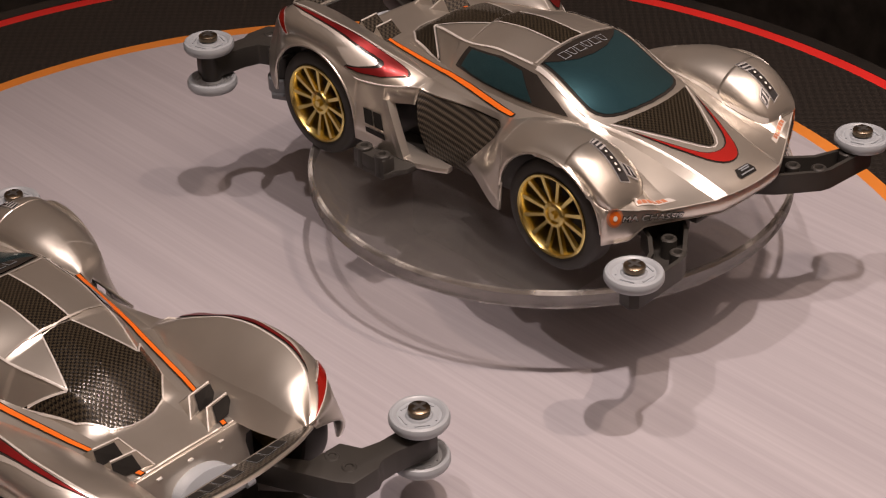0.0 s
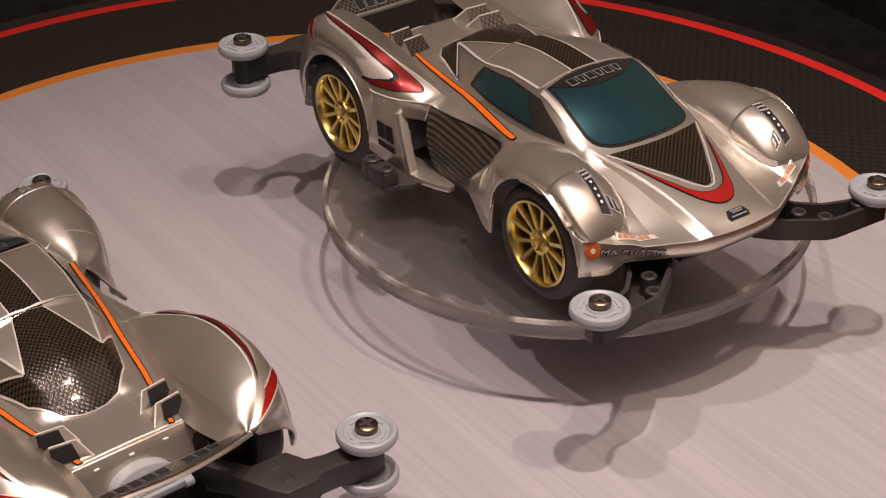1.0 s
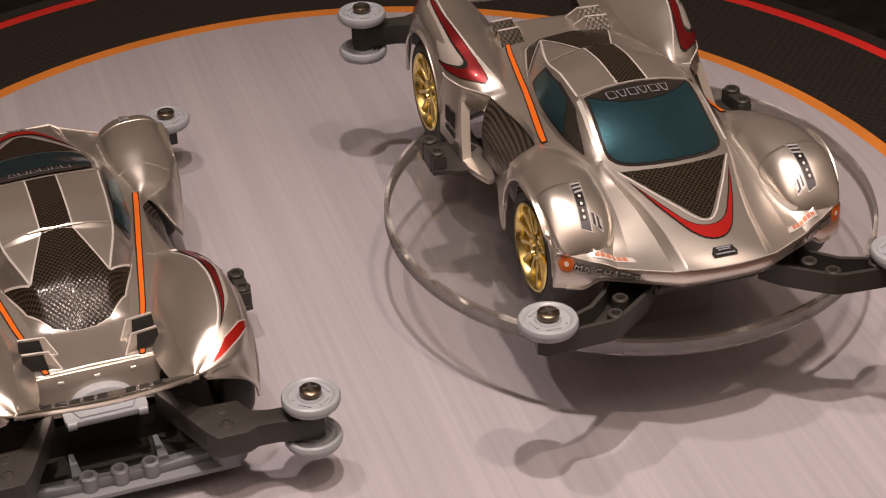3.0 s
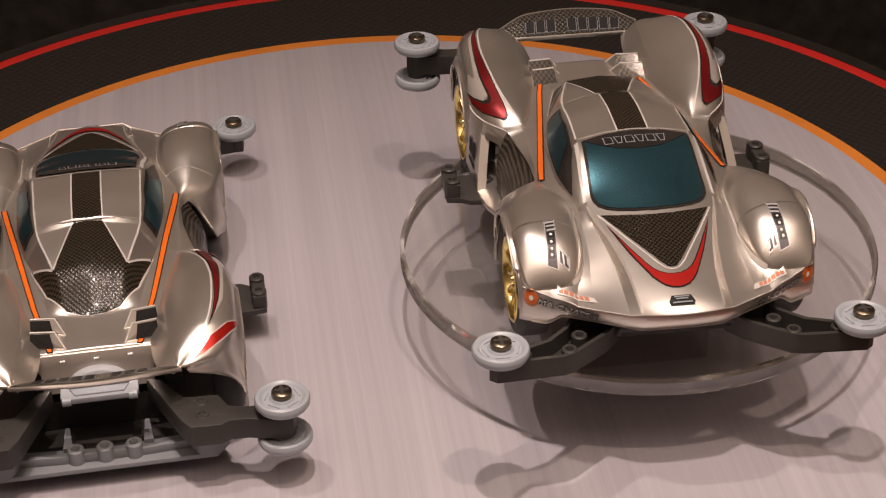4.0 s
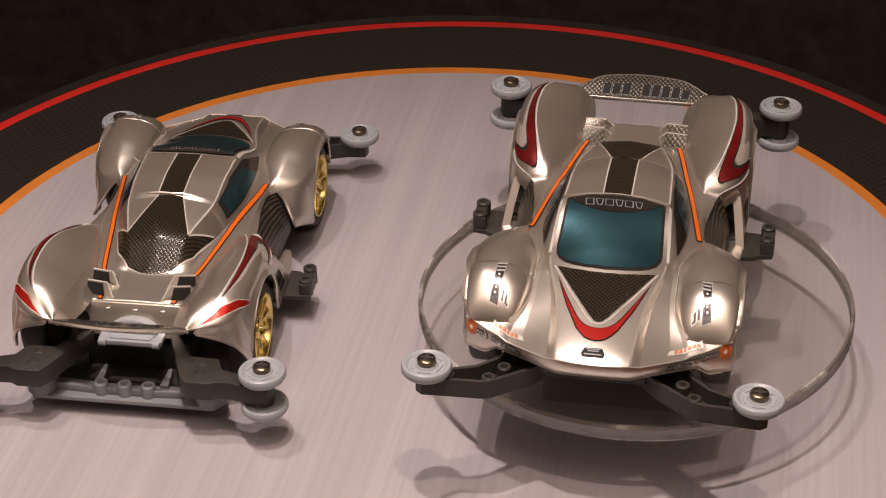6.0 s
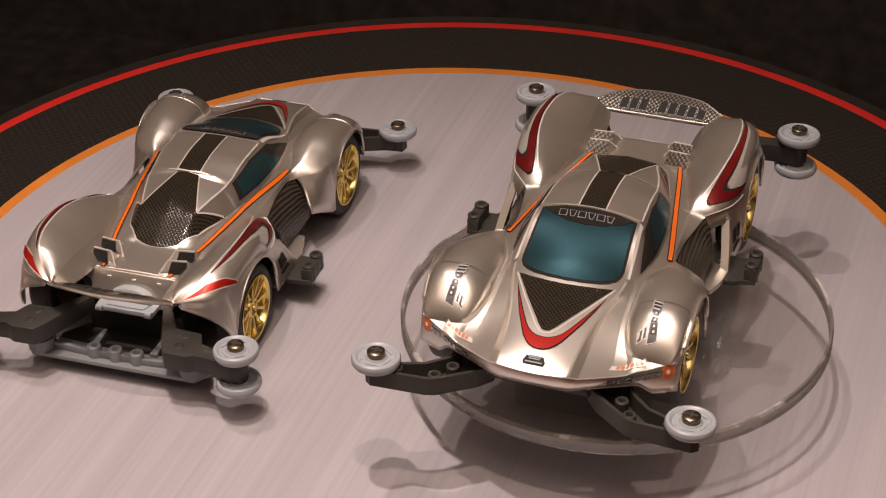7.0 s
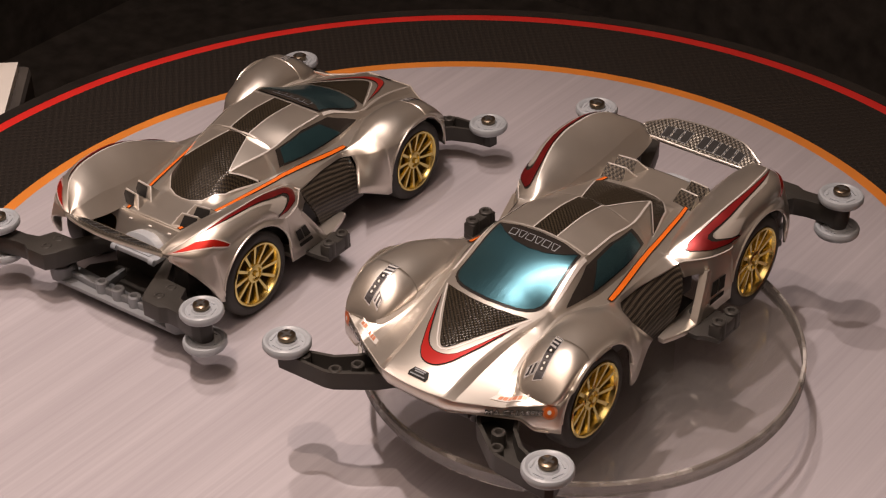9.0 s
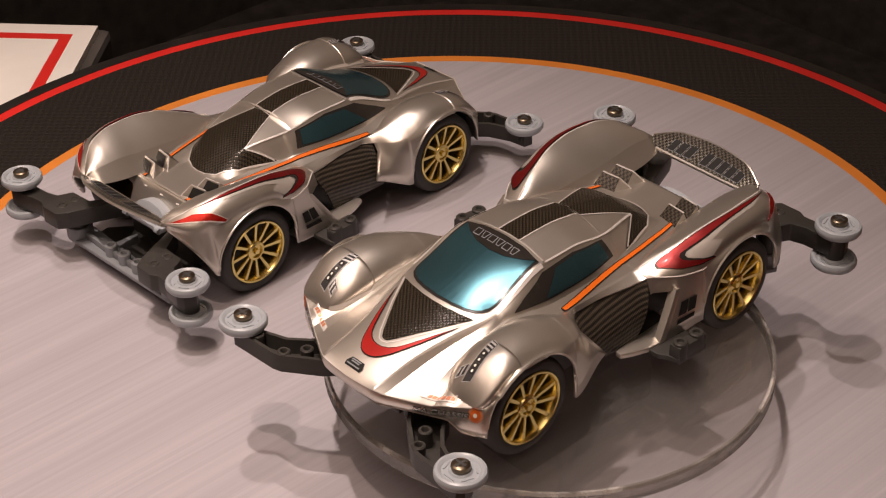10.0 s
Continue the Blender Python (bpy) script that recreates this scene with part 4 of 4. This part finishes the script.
# carbon door panels, sills and struts
for side in (1, -1):
    b = bmesh.new()
    rows = []
    for i in range(17):
        y = 1.62 - 2.68 * i / 16
        t = i / 16
        top = Vector((LINE_X[5](y) - 0.03, y, LINE_Z[5](y) - 0.05))
        bot = Vector((2.95 - 0.02 * t, 1.70 - 2.15 * t, 1.18))
        row = []
        for k in range(11):
            f = k / 10
            p = top.lerp(bot, f) + Vector(((0.10 + 0.08 * min(1.0, t * 4)) * math.sin(math.pi * f), 0, 0))
            row.append(b.verts.new((p.x * side, p.y, p.z)))
        rows.append(row)
    for r0, r1 in zip(rows, rows[1:]):
        for k in range(10):
            b.faces.new([r0[k], r0[k + 1], r1[k + 1], r1[k]])
    bmesh.ops.recalc_face_normals(b, faces=b.faces)
    if sum(f.normal.x * side for f in b.faces) < 0:
        bmesh.ops.reverse_faces(b, faces=b.faces)
    bmesh.ops.solidify(b, geom=b.faces, thickness=0.06)
    part("door_panel", b, CARBON_SIDE, car, "woven carbon side panel")
    b = bmesh.new()
    prism(b, flipped([(3.42, -2.25), (3.46, -1.2), (3.44, -0.45), (3.34, 0.10), (3.22, 0.48), (3.02, 0.46), (2.95, 0.05), (2.85, -0.5), (2.75, -2.25)], side), 1.00, 1.16, 0.05)
    for v in b.verts:
        v.co.z += 0.10 * max(0.0, v.co.y + 0.5) / 0.95
    part("sill", b, PAINT, car, "silver side sill")
    b = bmesh.new()
    rows = []
    for k in range(9):
        t = 0.21 + 0.79 * k / 8
        x = LINE_X[5](CUT) * (1 - t) + LINE_X[6](CUT) * t + 0.10 * t * (1 - t)
        y = CUT + lean(CUT) * (t - 0.2) / 0.8
        z = LINE_Z[5](CUT) * (1 - t) + 1.12 * t
        rows.append([b.verts.new((side * (x + dx), y + dy, z)) for dx, dy in ((0.006, 0.14), (0.020, 0.02), (0.006, -0.10), (-0.22, -0.10), (-0.22, 0.14))])
    for r0, r1 in zip(rows, rows[1:]):
        for k in range(5):
            b.faces.new([r0[k], r0[(k + 1) % 5], r1[(k + 1) % 5], r1[k]])
    b.faces.new(rows[0]), b.faces.new(rows[-1])
    bmesh.ops.recalc_face_normals(b, faces=b.faces)
    part("quarter_strut", b, PAINT, car, "silver strut beside the side opening", crease=30)

# chassis tub
b = bmesh.new()
box(b, -1.55, 1.55, -5.1, 5.5, 0.55, 1.45, 0.1)
part("chassis", b, CHASSIS, car, "dark grey plastic chassis")
b = bmesh.new()
box(b, -2.1, 2.1, -2.38, 2.38, 0.56, 1.9, 0.1)
part("battery_bay", b, CHASSIS, car)
# Added dark box and sheets stand for the shade in the side openings.
b = bmesh.new()
box(b, -2.05, 2.05, -2.35, 1.6, 1.85, 2.36, 0.08)
part("opening_fill_box", b, CHASSIS, car, "dark box added to block the view through the side openings")
for side in (1, -1):
    b = bmesh.new()
    box(b, min(2.2 * side, 2.34 * side), max(2.2 * side, 2.34 * side), -2.35, 0.1, 1.0, 2.5, 0.03)
    part("opening_backing", b, CHASSIS, car, "dark sheet added to keep the side opening black")
for hub in (4, -4):
    b = bmesh.new()
    box(b, -2.0, 2.0, hub - 0.5, hub + 0.5, 1.1, 2.0, 0.1)
    part("gear_case", b, CHASSIS, car)
b = bmesh.new()
box(b, -1.35, 1.35, 5.4, 6.5, 1.40, 1.56, 0.05)
tube(b, 1.25, 6.1, 1.12, 1.42, 0.12)
tube(b, -1.25, 6.1, 1.12, 1.42, 0.12)
part("front_bumper", b, CHASSIS, car, "dark grey bumper under the nose")

ARM = [(1.25, 6.05), (1.62, 6.50), (2.50, 7.16), (2.75, 7.24), (4.25, 7.32), (4.42, 7.18), (4.36, 6.86), (3.75, 6.80), (3.0, 6.52), (2.55, 6.10), (2.3, 5.7), (1.5, 5.6)]
REAR_ARM = [(1.10, -5.4), (1.45, -5.5), (1.95, -6.3), (2.75, -6.35), (2.95, -6.80), (3.35, -6.92), (4.3, -6.98), (4.52, -7.2), (4.40, -7.58), (4.1, -7.62), (3.35, -7.42), (2.95, -7.40), (2.72, -7.52), (2.05, -7.50), (1.85, -7.2)]


def rim_wall(b, outline, z0, z1, t):
    """A thin wall that follows the outline."""
    inner = inset(outline, t)
    n = len(outline)
    rings = [[b.verts.new((x, y, z)) for x, y in o] for o, z in ((outline, z0), (outline, z1), (inner, z1), (inner, z0))]
    for r0, r1 in zip(rings, rings[1:]):
        for k in range(n):
            b.faces.new([r0[k], r0[(k + 1) % n], r1[(k + 1) % n], r1[k]])
    bmesh.ops.recalc_face_normals(b, faces=b.faces)


def roller(x, y, z, upper=True):
    """A dished roller with a raised rim; the screw's head stands in the upper ones."""
    b = bmesh.new()
    prof = [(0, -0.15), (0.50, -0.15), (0.60, -0.12), (0.65, -0.04), (0.65, 0.06), (0.62, 0.12), (0.56, 0.145), (0.52, 0.13), (0.47, 0.075), (0.30, 0.075), (0.27, 0.12), (0.20, 0.12), (0, 0.12)]
    lathe(b, prof, 56, Matrix.Translation((x, y, z)))
    for k in range(5):
        a = 2 * math.pi * k / 5
        box(b, -0.16, 0.16, 0.36, 0.40, 0.07, 0.10, 0)
        vs = b.verts[:][-8:]
        bmesh.ops.transform(b, matrix=Matrix.Translation((x, y, z)) @ Matrix.Rotation(a, 4, "Z"), verts=vs)
    ob = part("roller", b, ROLLER, car, "pale grey plastic guide roller")
    if upper:
        b = bmesh.new()
        lathe(b, [(0, 0.1), (0.14, 0.1), (0.14, 0.16), (0.235, 0.16), (0.245, 0.22), (0.235, 0.27), (0.19, 0.30), (0.10, 0.305), (0, 0.305)], 32, Matrix.Translation((x, y, z)))
        part("screw", b, SCREW, ob, "dark brass cross-head screw")
        # Thin black bars on the head stand for the shade in the cross recess.
        b = bmesh.new()
        box(b, x - 0.17, x + 0.17, y - 0.042, y + 0.042, z + 0.29, z + 0.312, 0)
        box(b, x - 0.042, x + 0.042, y - 0.17, y + 0.17, z + 0.29, z + 0.311, 0)
        part("screw_slot_shade", b, TYRE, ob, smooth=False)
    return ob


for side in (1, -1):
    b = bmesh.new()
    arm = flipped(ARM, side)
    prism(b, arm, 0.90, 0.98, 0.02)
    rim_wall(b, arm, 0.94, 1.42, 0.10)
    for x, y in ((2.26, 6.47), (2.58, 6.98), (3.62, 7.02)):
        tube(b, x * side, y, 0.96, 1.46, 0.18, 0.09)
    tube(b, 4.14 * side, 7.06, 0.92, 1.46, 0.24)
    part("front_bumper_arm", b, CHASSIS, car, "dark grey ribbed bumper arm")
    roller(4.15 * side, 7.07, 1.60)
    b = bmesh.new()
    prism(b, flipped(REAR_ARM, side), 1.48, 2.06, 0.05)
    for x, y in ((2.34, -6.56), (2.34, -7.06)):
        tube(b, x * side, y, 1.9, 2.085, 0.17, 0.08)
    tube(b, 2.42 * side, -6.52, 0.9, 1.72, 0.34)
    tube(b, 4.20 * side, -7.24, 1.33, 2.20, 0.27)
    part("rear_stay", b, CHASSIS, car, "dark grey rear roller stay")
    roller(4.20 * side, -7.24, 2.34)
    roller(4.20 * side, -7.24, 1.27, False)
    b = bmesh.new()
    prism(b, flipped([(2.1, -0.35), (2.1, -1.85), (3.95, -1.75), (4.28, -1.7), (4.28, -0.62), (3.92, -0.56), (3.7, -0.42)], side), 0.95, 1.10, 0.03)
    prism(b, flipped([(3.92, -0.60), (4.28, -0.62), (4.30, -1.1), (4.28, -1.68), (3.92, -1.68), (3.96, -1.14)], side), 1.08, 1.46, 0.05)
    for y in (-1.45, -0.82):
        tube(b, 4.11 * side, y, 1.0, 1.55, 0.20, 0.09)
    tube(b, 3.2 * side, -1.3, 1.0, 1.2, 0.25, 0.12)
    part("side_stay", b, CHASSIS, car, "dark grey side stay with two bosses")

# rear bumper
b = bmesh.new()
prism(b, [(-2.95, -6.75), (-2.6, -7.22), (2.6, -7.22), (2.95, -6.75), (2.75, -6.3), (1.9, -6.35), (0, -6.5), (-1.9, -6.35), (-2.75, -6.3)], 0.38, 0.52, 0.04)
prism(b, [(-2.3, -6.9), (-1.0, -6.98), (1.0, -6.98), (2.3, -6.9), (2.3, -6.78), (1.0, -6.86), (-1.0, -6.86), (-2.3, -6.78)], 0.5, 0.74, 0.02)
for x in (-0.68, 0, 0.68):
    tube(b, x, -6.9, 0.5, 0.90, 0.20, 0.10)
for x in (-2.42, 2.42):
    tube(b, x, -6.85, 0.5, 0.90, 0.42, 0.34)
bmesh.ops.translate(b, verts=b.verts, vec=(0, 0.35, 0.22))
part("rear_bumper", b, GREY, car, "grey rear bumper bar with its shade in the colour")
b = bmesh.new()
prism(b, [(-2.15, -6.42), (2.15, -6.42), (2.25, -5.6), (1.7, -4.9), (-1.7, -4.9), (-2.25, -5.6)], 0.50, 0.60, 0.03)
part("rear_tray", b, CHASSIS, car, "dark grey tray behind the rear axle")
b = bmesh.new()
for x in (-1.0, 0.9):
    prism(b, [(x, -6.2), (x + 0.24, -6.2), (x + 0.16, -5.4), (x + 0.05, -5.4)], 0.60, 0.86, 0.02)
part("bumper_rib", b, GREY, car)

# wheels
b = bmesh.new()
prof = [(0.99, -0.22), (1.25, -0.26), (1.32, -0.22), (1.36, -0.12), (1.36, 0.32), (1.335, 0.42), (1.27, 0.48), (1.11, 0.50), (1.035, 0.47), (0.99, 0.4)]
lathe(b, prof, 72)
TYRE_MESH = part("tyre", b, TYRE, None)
b = bmesh.new()
lathe(b, [(0.98, -0.2), (1.01, 0.44), (1.035, 0.50), (1.015, 0.525), (0.965, 0.51), (0.93, 0.44), (0.90, 0.28), (0.86, -0.2), (0, -0.2)], 64)
lathe(b, [(0.34, 0.05), (0.34, 0.36), (0.30, 0.42), (0.22, 0.44), (0.20, 0.38), (0.10, 0.38), (0.08, 0.48), (0, 0.48)], 32)
RIM_MESH = part("rim", b, GOLD, None)
b = bmesh.new()
SPOKE = [(-0.035, 0.26, 0.38), (0.035, 0.26, 0.38), (0.052, 0.97, 0.46), (-0.052, 0.97, 0.46)]
v0 = [b.verts.new(p) for p in SPOKE]
v1 = [b.verts.new((x * 1.4, y, z - 0.10)) for x, y, z in SPOKE]
b.faces.new(v0), b.faces.new(v1[::-1])
for k in range(4):
    b.faces.new([v0[k], v1[k], v1[(k + 1) % 4], v0[(k + 1) % 4]])
bmesh.ops.recalc_face_normals(b, faces=b.faces)
SPOKE_MESH = part("spoke", b, GOLD, None, smooth=False)
b = bmesh.new()
lathe(b, [(0, -0.18), (0.87, -0.18), (0.87, -0.12), (0, -0.12)], 32)
BACK_MESH = part("wheel_back", b, CHASSIS, None)
for side in (1, -1):
    for n, hub in enumerate((4.0, -4.0)):
        wheel = new("wheel", RIM_MESH.data)
        wheel.parent = car
        tagged(wheel, "gold-plated multi-spoke rim with a black tyre")
        wheel.matrix_basis = Matrix.Translation((2.92 * side * CM, hub * CM, 1.475 * CM)) @ Matrix.Rotation(radians(90 * side), 4, "Y") @ Matrix.Rotation(radians(20 + 37 * n), 4, "Z")
        for name, mesh in (("tyre", TYRE_MESH.data), ("wheel_back", BACK_MESH.data)):
            ob = new(name, mesh)
            ob.parent = wheel
        for k in range(12):
            ob = new("spoke", SPOKE_MESH.data)
            ob.parent = wheel
            ob.matrix_basis = Matrix.Rotation(2 * math.pi * k / 12, 4, "Z")
for ob in (TYRE_MESH, RIM_MESH, SPOKE_MESH, BACK_MESH):
    bpy.data.objects.remove(ob)

second = copy_thing(car, pose(-0.0759, -0.0005, 0.0, 0, 0, 2.03))
tagged(second, "silver metallic model racing car with gold wheels on the table")
car.matrix_basis = pose(0.0586, -0.0166, 0.0246, 1.43, -0.64, 180)

# ---------------------------------------------------------------- display table
TOP = 0.11


def ring(name, r0, r1, z, mat, parent, label="", depth=0.25, lip_r=0.0):
    b = bmesh.new()
    prof = [(r0, z), (r1 - lip_r, z), (r1, z - lip_r), (r1, z - depth)] + ([(r0, z - depth), (r0, z)] if r0 else [(0, z - depth)])
    if not r0:
        prof[0] = (0, z)
    lathe(b, prof, 256)
    return part(name, b, mat, parent, label)


table = tagged(new("display_table"), "round display table with brushed pale top, orange and red rings", "display table", kind="structure")
table.matrix_basis = pose(0.0015, -0.0038, 0)
ring("table_panel", 0, 15.42, TOP, PANEL, table, "brushed pale grey panel")
ring("orange_ring", 15.42, 15.84, TOP, RING_ORANGE, table, "orange ring")
ring("dark_ring", 15.84, 19.31, TOP, RING, table, "black woven-print ring under gloss")
ring("red_ring", 19.31, 19.73, TOP, RED_FLAT, table, "red ring near the rim")
ring("rim", 19.73, 20.29, TOP + 0.02, EDGE_BLACK, table, "black glossy rim", 0.6, 0.06)
ring("drum", 0, 19.89, TOP - 0.65, DARK, table, "dark drum under the top", 59.2)

# ---------------------------------------------------------------- clear stand
stand = tagged(new("display_stand"), "clear round acrylic stand under the raised model car", "display stand")
stand.matrix_basis = pose(0.064, -0.020, 0)
b = bmesh.new()
lathe(b, [(0, 2.06), (6.02, 2.06), (6.02, 2.52), (0, 2.52)], 160)
part("plate", b, ACRYLIC, stand, "clear round acrylic plate")
b = bmesh.new()
lathe(b, [(6.025, 2.13), (6.14, 2.13), (6.14, 2.45), (6.025, 2.45), (6.025, 2.13)], 200)
part("plate_edge", b, ACRYLIC_EDGE, stand, "polished edge of the plate")
for z0, z1, r in ((2.06, 2.128, 6.10), (2.452, 2.525, 6.10)):
    b = bmesh.new()
    lathe(b, [(6.025, z0), (r, z0), (6.14, 2.128 if z0 < 2.2 else 2.452), (6.14, z1) if z0 < 2.2 else (r, z1), (6.025, z1), (6.025, z0)], 200)
    part("edge_bevel", b, ACRYLIC_RIM, stand, "bevel of the plate's edge with glints in its colour")
b = bmesh.new()
box(b, -2.3, 1.42, -2.25, 2.7, TOP + 0.01, 2.05, 0.03)
part("block", b, ACRYLIC, stand, "clear acrylic block", smooth=False)

# ---------------------------------------------------------------- card beyond the rim
b = bmesh.new()
box(b, -14, 0, -11, 0, -0.15, 0.15, 0.02)
card = part("sign_card", b, WHITE, None, smooth=False)
tagged(card, "white card with a red border lying beyond the table", "sign")
card.matrix_basis = pose(-0.2318, 0.0295, -0.003, 0, 0, 42.0)
b = bmesh.new()
rim_wall(b, [(-13.2, -10.2), (-0.8, -10.2), (-0.8, -0.8), (-13.2, -0.8)], 0.13, 0.16, 0.45)
part("red_border", b, RED_FLAT, card, "red printed border", smooth=False)

b = bmesh.new()
box(b, -14.5, 0.4, -11.5, 0.4, -59.9, -0.16, 0.3)
shelf = tagged(part("plinth", b, DARK, None, "dark cloth-covered plinth under the card", smooth=False), category="plinth", kind="structure")
shelf.matrix_basis = card.matrix_basis.copy()

# ---------------------------------------------------------------- dark hall
b = bmesh.new()
box(b, -120, 120, -120, 120, -62, -60, 0)
tagged(part("floor", b, DARK, None, "dark floor", smooth=False), kind="structure", category="floor")
# Unseen ceiling, added to close the hall and warm the reflections.
b = bmesh.new()
box(b, -120, 120, -120, 120, 175, 177, 0)
tagged(part("ceiling", b, ROOF, None, "unseen warm grey ceiling added to bounce light", smooth=False), kind="structure", category="ceiling")
# Unseen pale walls added for bounce; the dark band below serves as background.
for name, x0, x1, y0, y1 in (("wall_north", -120, 120, 120, 123), ("wall_south", -120, 120, -123, -120), ("wall_east", 120, 123, -123, 123), ("wall_west", -123, -120, -123, 123)):
    b = bmesh.new()
    box(b, x0, x1, y0, y1, 12, 177, 0)
    tagged(part(name, b, HALL, None, "unseen pale wall added to bounce light into reflections", smooth=False), kind="structure", category="wall")
    b = bmesh.new()
    box(b, x0, x1, y0, y1, -62, 12, 0)
    tagged(part(name.replace("wall", "drape"), b, DARK, None, "dark band added below the pale wall as the unlit background", smooth=False), kind="structure", category="drape")
